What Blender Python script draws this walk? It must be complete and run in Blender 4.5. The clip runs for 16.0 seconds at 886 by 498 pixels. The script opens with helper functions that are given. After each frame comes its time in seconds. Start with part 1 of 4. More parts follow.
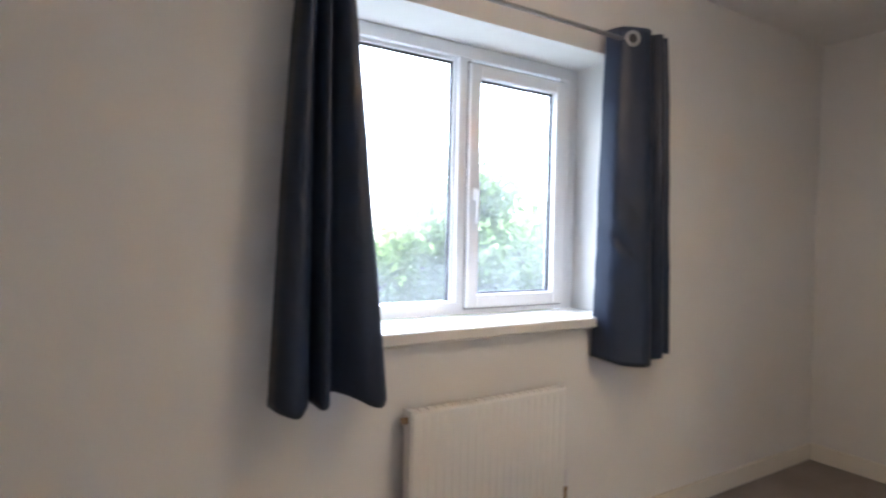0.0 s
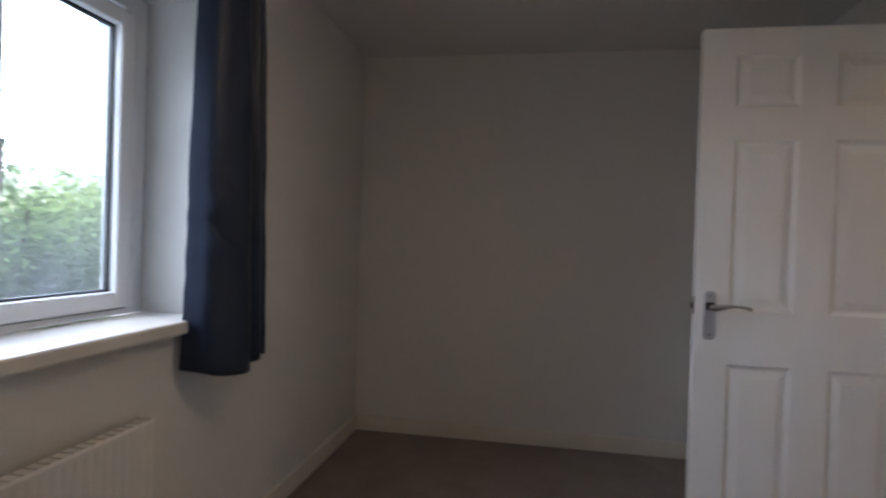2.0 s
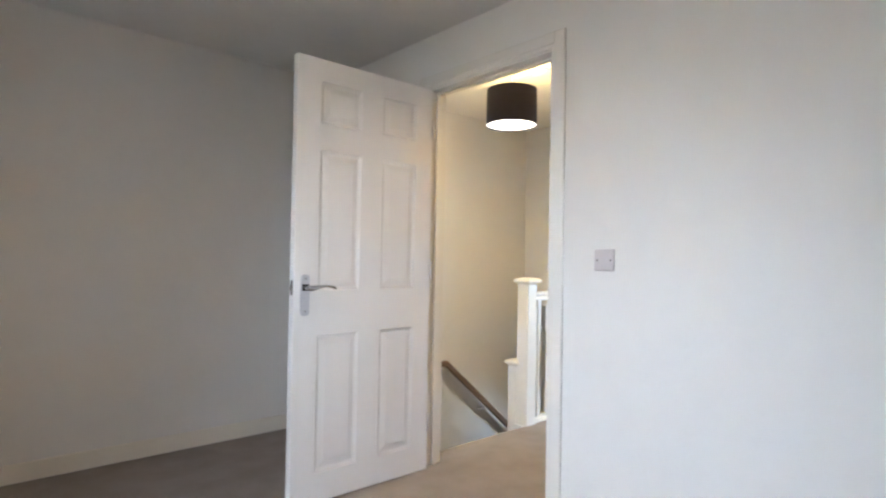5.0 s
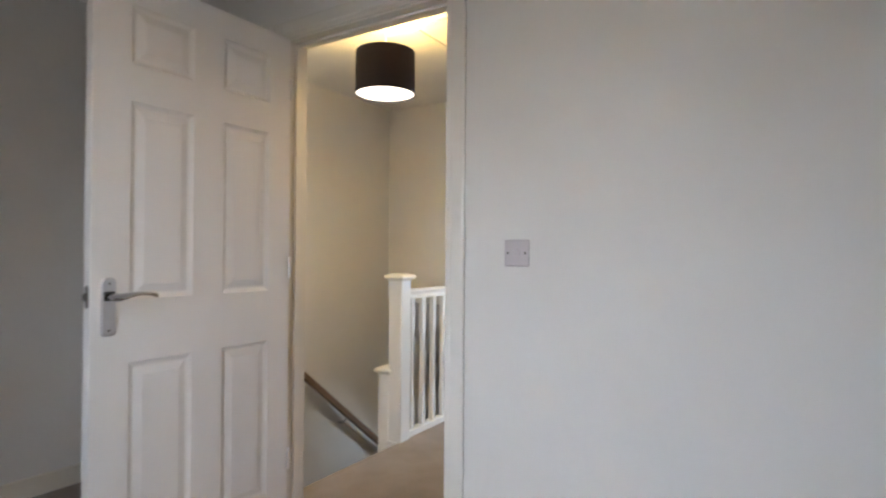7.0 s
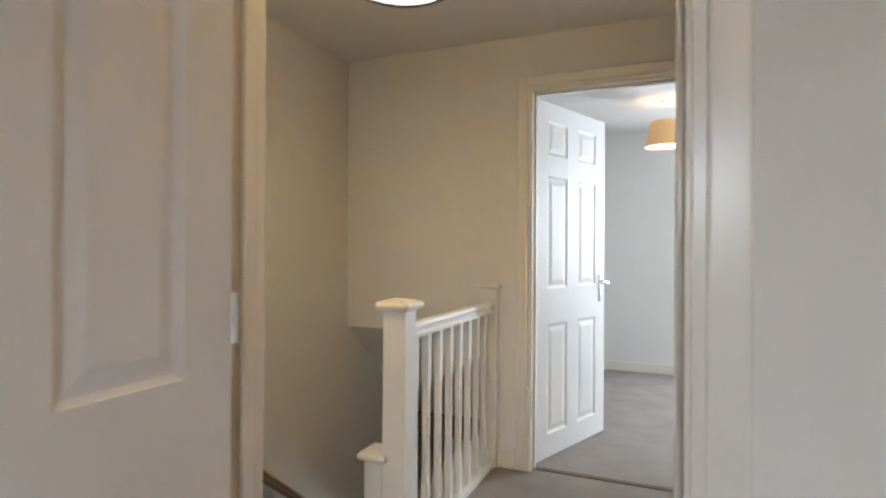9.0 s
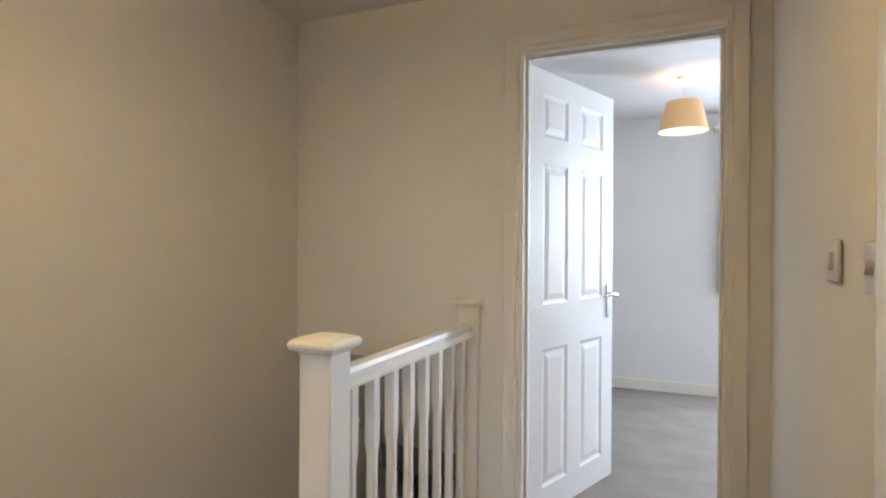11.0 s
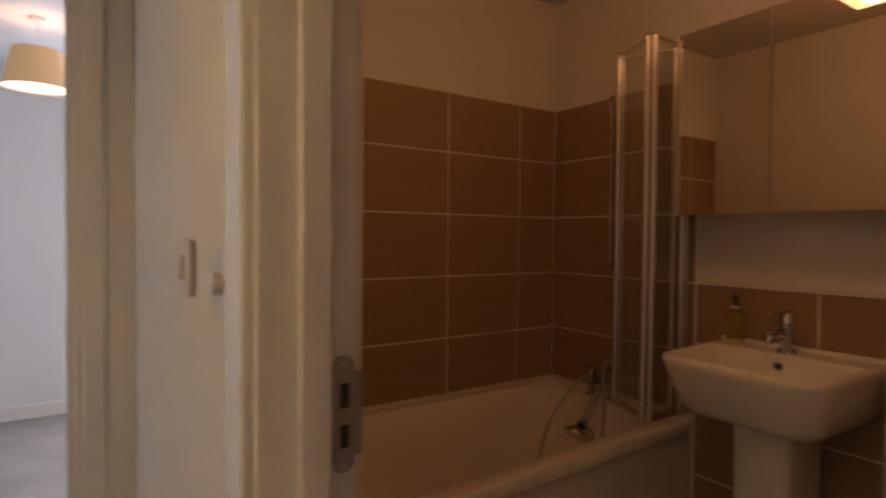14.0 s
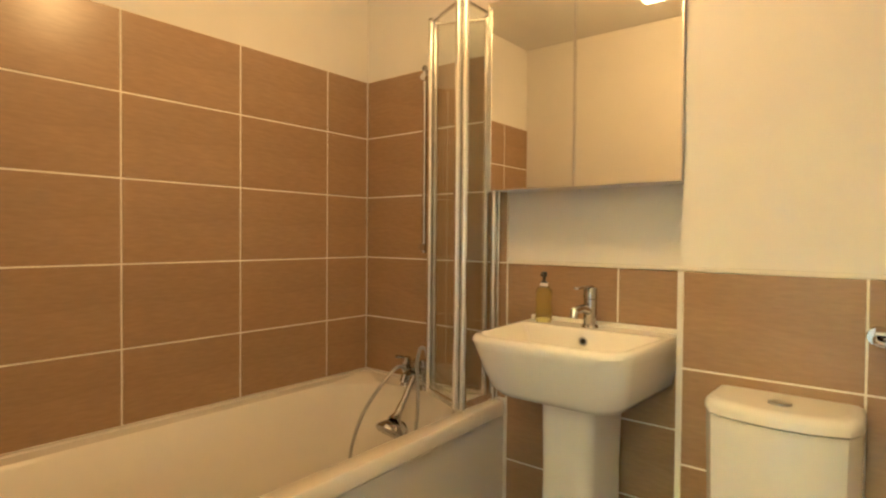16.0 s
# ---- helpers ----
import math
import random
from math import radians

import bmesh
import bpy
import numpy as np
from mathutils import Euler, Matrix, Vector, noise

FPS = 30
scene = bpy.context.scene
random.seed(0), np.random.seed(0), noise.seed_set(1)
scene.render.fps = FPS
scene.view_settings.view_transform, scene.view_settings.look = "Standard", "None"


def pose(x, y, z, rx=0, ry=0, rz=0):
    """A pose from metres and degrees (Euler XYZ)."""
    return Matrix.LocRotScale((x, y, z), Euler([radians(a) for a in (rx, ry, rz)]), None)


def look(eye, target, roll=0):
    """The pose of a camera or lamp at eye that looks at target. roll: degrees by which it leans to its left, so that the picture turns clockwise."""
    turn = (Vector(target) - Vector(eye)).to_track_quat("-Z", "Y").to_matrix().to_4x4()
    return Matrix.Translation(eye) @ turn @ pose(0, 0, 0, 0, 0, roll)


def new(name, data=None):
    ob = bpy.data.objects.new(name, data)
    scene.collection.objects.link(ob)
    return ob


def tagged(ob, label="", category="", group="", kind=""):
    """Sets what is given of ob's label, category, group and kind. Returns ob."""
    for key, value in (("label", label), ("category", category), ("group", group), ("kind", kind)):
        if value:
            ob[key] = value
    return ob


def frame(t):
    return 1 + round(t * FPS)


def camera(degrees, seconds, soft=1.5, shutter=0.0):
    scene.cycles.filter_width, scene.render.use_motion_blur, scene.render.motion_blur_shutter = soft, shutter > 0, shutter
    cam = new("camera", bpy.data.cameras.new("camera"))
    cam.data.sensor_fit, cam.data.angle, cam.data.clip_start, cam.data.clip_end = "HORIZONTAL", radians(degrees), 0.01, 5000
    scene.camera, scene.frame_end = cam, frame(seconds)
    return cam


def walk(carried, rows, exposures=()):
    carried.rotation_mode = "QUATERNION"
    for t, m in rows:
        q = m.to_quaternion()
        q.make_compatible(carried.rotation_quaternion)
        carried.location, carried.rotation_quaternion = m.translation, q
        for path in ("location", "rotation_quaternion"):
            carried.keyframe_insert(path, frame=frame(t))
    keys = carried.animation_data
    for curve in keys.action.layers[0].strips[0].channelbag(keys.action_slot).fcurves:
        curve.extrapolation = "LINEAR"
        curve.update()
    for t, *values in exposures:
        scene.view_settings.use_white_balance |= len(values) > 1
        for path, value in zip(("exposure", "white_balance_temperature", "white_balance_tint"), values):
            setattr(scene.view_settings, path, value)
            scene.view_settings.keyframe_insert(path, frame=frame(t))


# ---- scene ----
cam = camera(77.0, 16.0, soft=2.2, shutter=0.5)

PATH = [
    (0, (1.501, 0.514, 1.201), (2.552, 2.216, 1.159), 1.2),
    (0.5, (1.539, 0.497, 1.202), (2.833, 2.021, 1.15), 1.4),
    (1, (1.593, 0.602, 1.186), (3.165, 1.839, 1.138), 1.7),
    (1.5, (1.595, 0.804, 1.138), (3.41, 1.642, 1.143), 1.4),
    (2, (1.593, 0.971, 1.163), (3.563, 1.314, 1.146), 1.8),
    (2.5, (1.657, 1.142, 1.143), (3.657, 1.167, 1.129), 1.8),
    (3, (1.667, 1.291, 1.152), (3.637, 0.944, 1.14), 1.8),
    (3.5, (1.611, 1.43, 1.1), (3.454, 0.654, 1.138), 1.7),
    (4, (1.562, 1.538, 1.109), (3.272, 0.501, 1.152), 1.4),
    (6.5, (1.726, 1.365, 1.075), (2.946, -0.22, 1.104), 0.5),
    (7, (2.02, 1.241, 1.102), (3.088, -0.45, 1.119), 0.4),
    (7.5, (2.4, 1.152, 1.135), (3.209, -0.676, 1.15), 0.3),
    (8, (2.702, 0.944, 1.144), (3.494, -0.893, 1.155), 0.3),
    (8.5, (2.897, 0.693, 1.15), (3.689, -1.143, 1.161), 0.2),
    (9, (3.049, 0.405, 1.167), (3.835, -1.435, 1.169), 0.3),
    (9.5, (3.102, 0.102, 1.17), (3.927, -1.72, 1.169), 0.1),
    (12, (3.193, -0.336, 1.226), (3.82, -2.234, 1.192), 1.0),
    (12.5, (3.174, -0.447, 1.223), (3.304, -2.442, 1.186), 1.2),
    (13, (3.137, -0.524, 1.229), (2.828, -2.5, 1.194), 0.8),
    (13.5, (3.087, -0.602, 1.226), (2.353, -2.463, 1.183), 0.4),
    (14, (3.032, -0.673, 1.232), (1.919, -2.334, 1.188), 0.5),
    (14.5, (2.96, -0.713, 1.223), (1.623, -2.201, 1.184), 0.4),
    (15, (2.889, -0.757, 1.199), (1.447, -2.142, 1.157), 0.4),
    (15.5, (2.848, -0.768, 1.177), (1.35, -2.093, 1.133), 0.5),
    (16, (2.817, -0.78, 1.16), (1.262, -2.037, 1.117), 0.5),
]
walk(cam, [(t, look(eye, target, roll)) for t, eye, target, roll in PATH],
     [(0.0, 2.6, 5750, 12), (1.0, 2.45, 5700, 12), (1.5, 1.45, 5750, 12), (2.0, 1.25, 5750, 13), (2.5, 1.83, 5750, 13), (3.0, 2.65, 5750, 11), (3.5, 2.88, 5650, 10), (4.0, 2.82, 5600, 8), (6.5, 2.4, 5800, 9), (7.0, 2.08, 5900, 10), (7.5, 1.9, 6250, 12),
      (8.5, 1.75, 6250, 11), (9.5, 1.8, 6250, 9), (12.0, 1.8, 5850, 14), (13.0, 1.55, 5850, 16), (13.5, 1.15, 5850, 17), (14.0, 1.3, 6300, 24), (14.5, 2.1, 8700, 32), (15.0, 3.2, 7900, 9), (15.5, 3.8, 6000, -10), (16.0, 4.0, 4800, -17)])

# ---- light and sky ----
world = bpy.data.worlds.new("overcast_sky")
scene.world = world
world.use_nodes = True
wn = world.node_tree
sky = wn.nodes.new("ShaderNodeTexSky")
sky.sky_type, sky.sun_disc = "NISHITA", False
sky.sun_elevation, sky.sun_rotation = radians(38), radians(-3)
sky.air_density, sky.dust_density, sky.ozone_density = 1.0, 1.5, 1.5
wn.links.new(sky.outputs[0], wn.nodes["Background"].inputs[0])
wn.nodes["Background"].inputs[1].default_value = 0.15

SUN = bpy.data.lights.new("sun", "SUN")
SUN.energy, SUN.angle, SUN.color = 5.0, radians(95), (0.82, 0.91, 1.0)
new("sun", SUN).matrix_world = look((2, 22, 9.5), (3, 2, 0))


def lamp(name, place, watts, colour, radius):
    data = bpy.data.lights.new(name, "POINT")
    data.energy, data.color, data.shadow_soft_size = watts, colour, radius
    ob = new(name, data)
    ob.location = place
    return ob


WARM = (1.0, 0.66, 0.36)


def drum_light(name, place, watts, colour):
    """Light that leaves a drum shade through its diffuser disc."""
    data = bpy.data.lights.new(name, "AREA")
    data.shape, data.size, data.energy, data.color = "DISK", 0.27, watts, colour
    new(name, data).matrix_world = look(place, (place[0], place[1], 0))


lamp("bedroom_bulb", (2.75, 1.0, 2.06), 1.1, (1.0, 0.74, 0.48), 0.04)
drum_light("bedroom_drum_light", (2.75, 1.0, 1.893), 0.8, (1.0, 0.74, 0.48))
lamp("landing_bulb", (3.76, -0.96, 2.07), 9.0, (1.0, 0.65, 0.20), 0.04)
drum_light("landing_drum_light", (3.76, -0.96, 1.893), 1.35, (1.0, 0.65, 0.19))
lamp("far_bedroom_bulb", (3.16, -4.12, 2.03), 0.4, WARM, 0.04)
lamp("bathroom_bulb", (2.02, -1.50, 2.155), 1.1, (1.0, 0.455, 0.145), 0.055)
day = bpy.data.lights.new("far_window_daylight", "AREA")
day.shape, day.size, day.size_y, day.energy, day.color = "RECTANGLE", 0.74, 1.0, 32, (0.80, 0.90, 1.0)
new("far_window_daylight", day).matrix_world = look((1.82, -5.29, 1.45), (2.0, -3.0, 0.9))


# ---- materials ----
def shader(name, colour, rough=0.6, metal=0.0, vary=0.06, grain=30.0, bump=0.0, bump_size=200.0, stretch=(1, 1, 1), coat=0.0, per_piece=0.0, coarse_size=1.7):
    """Principled surface with two scales of colour variation and a fine bump."""
    m = bpy.data.materials.new(name)
    m.use_nodes = True
    nt = m.node_tree
    b = nt.nodes["Principled BSDF"]
    b.inputs["Roughness"].default_value, b.inputs["Metallic"].default_value = rough, metal
    b.inputs["Coat Weight"].default_value = coat
    co = nt.nodes.new("ShaderNodeTexCoord")
    mp = nt.nodes.new("ShaderNodeMapping")
    mp.inputs["Scale"].default_value = stretch
    nt.links.new(co.outputs["Object"], mp.inputs["Vector"])
    coarse, fine = nt.nodes.new("ShaderNodeTexNoise"), nt.nodes.new("ShaderNodeTexNoise")
    coarse.inputs["Scale"].default_value, coarse.inputs["Detail"].default_value = coarse_size, 3
    fine.inputs["Scale"].default_value, fine.inputs["Detail"].default_value = grain, 4
    for n in (coarse, fine):
        nt.links.new(mp.outputs[0], n.inputs["Vector"])
    add = nt.nodes.new("ShaderNodeMath")
    nt.links.new(coarse.outputs[0], add.inputs[0]), nt.links.new(fine.outputs[0], add.inputs[1])
    last = add
    if per_piece:
        info = nt.nodes.new("ShaderNodeObjectInfo")
        mul = nt.nodes.new("ShaderNodeMath")
        mul.operation, mul.inputs[1].default_value, mul.inputs[2].default_value = "MULTIPLY_ADD", per_piece, -per_piece / 2
        last = nt.nodes.new("ShaderNodeMath")
        nt.links.new(info.outputs["Random"], mul.inputs[0])
        nt.links.new(add.outputs[0], last.inputs[0]), nt.links.new(mul.outputs[0], last.inputs[1])
    span = nt.nodes.new("ShaderNodeMapRange")
    span.inputs[1].default_value, span.inputs[2].default_value = 0.6, 1.4
    span.inputs[3].default_value, span.inputs[4].default_value = 1 - vary, 1 + vary
    nt.links.new(last.outputs[0], span.inputs[0])
    tint = nt.nodes.new("ShaderNodeVectorMath")
    tint.operation = "SCALE"
    tint.inputs[0].default_value = colour
    nt.links.new(span.outputs[0], tint.inputs["Scale"])
    nt.links.new(tint.outputs[0], b.inputs["Base Color"])
    if bump:
        relief = nt.nodes.new("ShaderNodeTexNoise")
        relief.inputs["Scale"].default_value, relief.inputs["Detail"].default_value = bump_size, 3
        nt.links.new(mp.outputs[0], relief.inputs["Vector"])
        bm_node = nt.nodes.new("ShaderNodeBump")
        bm_node.inputs["Strength"].default_value, bm_node.inputs["Distance"].default_value = bump, 0.003
        nt.links.new(relief.outputs[0], bm_node.inputs["Height"])
        nt.links.new(bm_node.outputs[0], b.inputs["Normal"])
    return m


def glowing(name, colour, strength):
    m = bpy.data.materials.new(name)
    m.use_nodes = True
    b = m.node_tree.nodes["Principled BSDF"]
    b.inputs["Base Color"].default_value = (*colour, 1)
    b.inputs["Emission Color"].default_value = (*colour, 1)
    b.inputs["Emission Strength"].default_value = strength
    return m


def clear(name, colour, rough=0.0, ior=1.45):
    m = bpy.data.materials.new(name)
    m.use_nodes = True
    b = m.node_tree.nodes["Principled BSDF"]
    b.inputs["Base Color"].default_value = (*colour, 1)
    b.inputs["Roughness"].default_value, b.inputs["IOR"].default_value = rough, ior
    b.inputs["Transmission Weight"].default_value = 1
    return m


PAINT = shader("matt_wall_paint", (0.74, 0.72, 0.69), 0.75, vary=0.025, grain=6, bump=0.10, bump_size=320)
CEIL = shader("ceiling_paint", (0.74, 0.72, 0.69), 0.85, vary=0.03, grain=8, bump=0.2, bump_size=120)
GLOSS = shader("white_gloss_paint", (0.765, 0.735, 0.685), 0.22, vary=0.02, grain=9, bump=0.03, bump_size=60, coat=0.04)
RAILPAINT = shader("white_satin_rail_paint", (0.78, 0.755, 0.71), 0.36, vary=0.02, grain=14, bump=0.04, bump_size=70)
SATIN = shader("white_door_paint", (0.76, 0.74, 0.72), 0.5, vary=0.02, grain=12, bump=0.06, bump_size=90, stretch=(1, 1, 0.2))
SKIRT = shader("cream_skirting_paint", (0.76, 0.71, 0.62), 0.35, vary=0.03, grain=9)
CARPET = shader("taupe_carpet", (0.275, 0.235, 0.21), 0.95, vary=0.24, grain=140, bump=0.9, bump_size=420, coarse_size=5)
UPVC = shader("white_upvc", (0.82, 0.83, 0.85), 0.3, vary=0.015, grain=10)
GASKET = shader("black_rubber", (0.02, 0.02, 0.022), 0.6)
GREYSEAL = shader("grey_seal", (0.22, 0.22, 0.24), 0.6)
CURTAIN = shader("navy_satin_cloth", (0.013, 0.023, 0.052), 0.42, vary=0.2, grain=60, bump=0.25, bump_size=300, stretch=(1, 1, 0.15))
GREYCLOTH = shader("grey_cloth", (0.35, 0.37, 0.40), 0.8, vary=0.1, grain=60)
CHROME = shader("chrome", (0.52, 0.52, 0.54), 0.10, 1.0, vary=0.03)
STEEL = shader("brushed_steel", (0.42, 0.42, 0.43), 0.32, 1.0, vary=0.06, grain=80)
ALU = shader("polished_aluminium", (0.80, 0.79, 0.76), 0.2, 1.0, vary=0.03)
RADIATOR = shader("radiator_enamel", (0.80, 0.78, 0.74), 0.35, vary=0.02)
WORNSTEEL = shader("worn_steel", (0.36, 0.34, 0.33), 0.36, 1.0, vary=0.15, grain=60)
DULL = shader("dull_steel", (0.20, 0.185, 0.175), 0.38, 1.0, vary=0.15, grain=60)
SATINSTEEL = shader("satin_nickel", (0.60, 0.60, 0.63), 0.30, 1.0, vary=0.04, grain=50)
BRONZE = shader("dull_bronze", (0.30, 0.20, 0.11), 0.35, 1.0, vary=0.12, grain=50)
WOOD = shader("brown_wood", (0.24, 0.155, 0.10), 0.45, vary=0.2, grain=40, stretch=(8, 1, 8))
PLASTIC = shader("white_plastic", (0.70, 0.67, 0.68), 0.35, vary=0.015)
SHADE = shader("dark_shade_cloth", (0.008, 0.008, 0.022), 0.85, vary=0.15, grain=200)
weave = SHADE.node_tree
through_cloth = weave.nodes.new("ShaderNodeBsdfTranslucent")
through_cloth.inputs[0].default_value = (0.026, 0.006, 0.008, 1)
both = weave.nodes.new("ShaderNodeMixShader")
both.inputs[0].default_value = 0.3
weave.links.new(weave.nodes["Principled BSDF"].outputs[0], both.inputs[1])
weave.links.new(through_cloth.outputs[0], both.inputs[2])
weave.links.new(both.outputs[0], weave.nodes["Material Output"].inputs[0])
TILE = shader("brown_ceramic_tile", (0.345, 0.232, 0.140), 0.27, vary=0.12, grain=22, bump=0.05, bump_size=40, stretch=(1, 1, 5), per_piece=0.12)
GROUT = shader("cream_grout", (0.80, 0.75, 0.64), 0.8, vary=0.05)
CERAMIC = shader("white_ceramic", (0.80, 0.78, 0.74), 0.12, vary=0.01, coat=0.4)
ACRYLIC = shader("white_acrylic", (0.80, 0.77, 0.72), 0.2, vary=0.012, coat=0.3)
MIRROR = shader("mirror", (0.86, 0.85, 0.80), 0.015, 1.0, vary=0.0)
GLASS = clear("window_glass", (0.97, 0.985, 0.98))
film = GLASS.node_tree
# pale film: smears on the glass, plus veiling sky glare put into the material
dust_and_glare = film.nodes.new("ShaderNodeBsdfTranslucent")
dust_and_glare.inputs[0].default_value = (0.8, 0.82, 0.84, 1)
smear = film.nodes.new("ShaderNodeTexNoise")
smear.inputs["Scale"].default_value, smear.inputs["Detail"].default_value = 3.5, 4
span_ = film.nodes.new("ShaderNodeMapRange")
span_.inputs[1].default_value, span_.inputs[2].default_value, span_.inputs[3].default_value, span_.inputs[4].default_value = 0.35, 0.7, 0.018, 0.055
where = film.nodes.new("ShaderNodeTexCoord")
film.links.new(where.outputs["Object"], smear.inputs["Vector"])
film.links.new(smear.outputs[0], span_.inputs[0])
joined = film.nodes.new("ShaderNodeMixShader")
film.links.new(span_.outputs[0], joined.inputs[0])
film.links.new(film.nodes["Principled BSDF"].outputs[0], joined.inputs[1])
film.links.new(dust_and_glare.outputs[0], joined.inputs[2])
film.links.new(joined.outputs[0], film.nodes["Material Output"].inputs[0])
SCREEN = clear("shower_glass", (0.95, 0.97, 0.95))
SOAP = clear("amber_soap", (0.92, 0.86, 0.36), 0.04)
SOAP.node_tree.nodes["Principled BSDF"].inputs["Transmission Weight"].default_value = 0.94
SWITCH = shader("aged_switch_plastic", (0.57, 0.53, 0.54), 0.3, vary=0.02)
DARKPLASTIC = shader("dark_plastic", (0.02, 0.017, 0.015), 0.4)
LEAF = shader("green_leaves", (0.13, 0.18, 0.07), 0.85, vary=0.45, grain=3)
BARK = shader("bark", (0.12, 0.09, 0.06), 0.9, vary=0.3, grain=20, bump=0.6, bump_size=30)
lf = LEAF.node_tree
thin = lf.nodes.new("ShaderNodeBsdfTranslucent")
thin.inputs[0].default_value = (0.36, 0.46, 0.16, 1)
blend = lf.nodes.new("ShaderNodeMixShader")
blend.inputs[0].default_value = 0.72
lf.links.new(lf.nodes["Principled BSDF"].outputs[0], blend.inputs[1])
lf.links.new(thin.outputs[0], blend.inputs[2])
lf.links.new(blend.outputs[0], lf.nodes["Material Output"].inputs[0])
LAWN = shader("grass", (0.08, 0.12, 0.04), 0.9, vary=0.3, grain=4)
BULB_W = glowing("lit_diffuser", (1.0, 0.86, 0.66), 0.8)
BULB_B = glowing("lit_bathroom_diffuser", (1.0, 0.46, 0.16), 1.2)
CREAMSHADE = glowing("lit_cream_shade", (1.0, 0.74, 0.48), 0.86)
TANSHADE = glowing("lit_tan_shade", (0.66, 0.40, 0.18), 0.075)


# ---- mesh helpers ----
def box(bm, x0, x1, y0, y1, z0, z1, bevel=0.0, segs=2):
    r = bmesh.ops.create_cube(bm, size=1, matrix=Matrix.Translation(((x0 + x1) / 2, (y0 + y1) / 2, (z0 + z1) / 2)) @ Matrix.Diagonal((x1 - x0, y1 - y0, z1 - z0, 1)))
    if bevel:
        edges = list({e for v in r["verts"] for e in v.link_edges})
        bmesh.ops.bevel(bm, geom=edges, offset=bevel, segments=segs, profile=0.5, affect="EDGES")
    return bm


def boxes(*rows):
    bm = bmesh.new()
    for r in rows:
        box(bm, *r)
    return bm


def turned(profile, segments=32, place=(0, 0, 0)):
    """Solid of revolution about z from (radius, height) pairs."""
    bm = bmesh.new()
    rings = []
    for r, z in profile:
        rings.append([bm.verts.new((place[0] + r * math.cos(2 * math.pi * i / segments), place[1] + r * math.sin(2 * math.pi * i / segments), place[2] + z)) for i in range(segments)])
    for a, b in zip(rings, rings[1:]):
        for i in range(segments):
            j = (i + 1) % segments
            bm.faces.new((a[i], a[j], b[j], b[i]))
    bmesh.ops.remove_doubles(bm, verts=bm.verts, dist=1e-5)
    bmesh.ops.recalc_face_normals(bm, faces=bm.faces)
    return bm


def tube(points, radius, segments=10, closed_ends=True, bm=None):
    """Pipe along a list of points."""
    bm = bm or bmesh.new()
    pts = [Vector(p) for p in points]
    rings = []
    side = None
    for i, p in enumerate(pts):
        d = (pts[min(i + 1, len(pts) - 1)] - pts[max(i - 1, 0)]).normalized()
        if side is None:
            side = d.orthogonal().normalized()
        side = (side - d * side.dot(d)).normalized()
        up = d.cross(side)
        r = radius[i] if isinstance(radius, (list, tuple)) else radius
        rings.append([bm.verts.new(p + r * (math.cos(2 * math.pi * k / segments) * side + math.sin(2 * math.pi * k / segments) * up)) for k in range(segments)])
    for a, b in zip(rings, rings[1:]):
        for k in range(segments):
            j = (k + 1) % segments
            bm.faces.new((a[k], a[j], b[j], b[k]))
    if closed_ends:
        bm.faces.new(list(reversed(rings[0])))
        bm.faces.new(rings[-1])
    return bm


def curve_points(*ctrl, steps=10):
    """Catmull-Rom points through the control points."""
    c = [Vector(p) for p in ctrl]
    c = [2 * c[0] - c[1]] + c + [2 * c[-1] - c[-2]]
    out = []
    for i in range(1, len(c) - 2):
        for k in range(steps):
            t = k / steps
            a, b, d, e = c[i - 1], c[i], c[i + 1], c[i + 2]
            out.append(0.5 * (2 * b + (d - a) * t + (2 * a - 5 * b + 4 * d - e) * t * t + (3 * b - a - 3 * d + e) * t ** 3))
    return out + [c[-2]]


def loft(rings, cap_first=False, cap_last=False):
    bm = bmesh.new()
    vr = [[bm.verts.new(p) for p in ring] for ring in rings]
    for a, b in zip(vr, vr[1:]):
        n = len(a)
        for i in range(n):
            j = (i + 1) % n
            bm.faces.new((a[i], a[j], b[j], b[i]))
    if cap_first:
        bm.faces.new(list(reversed(vr[0])))
    if cap_last:
        bm.faces.new(vr[-1])
    bmesh.ops.recalc_face_normals(bm, faces=bm.faces)
    return bm


def rounded(cx, cy, hx, hy, r, z, n=6):
    """Points of a rounded rectangle at height z."""
    pts = []
    for sx, sy, a0 in ((1, 1, 0), (-1, 1, 90), (-1, -1, 180), (1, -1, 270)):
        for k in range(n + 1):
            a = radians(a0 + 90 * k / n)
            pts.append((cx + sx * (hx - r) + r * math.cos(a), cy + sy * (hy - r) + r * math.sin(a), z))
    return pts


def mesh_of(name, bm, material, smooth=False):
    me = bpy.data.meshes.new(name)
    bm.to_mesh(me)
    bm.free()
    me.materials.append(material)
    if smooth:
        me.shade_smooth()
        me.set_sharp_from_angle(angle=radians(40))
    return me


def part(name, bm, material, parent, label="", smooth=False):
    ob = new(name, mesh_of(name, bm, material, smooth))
    ob.parent = parent
    if label:
        ob["label"] = label
    return ob


def thing(name, place, label, category, group="", turn=0.0):
    ob = new(name)
    ob.empty_display_size = 0.05
    ob.matrix_basis = pose(*place, 0, 0, turn)
    return tagged(ob, label, category, group)


def setting(name, bm, material, label="", category="", smooth=False):
    return tagged(new(name, mesh_of(name, bm, material, smooth)), label, category, kind="structure")


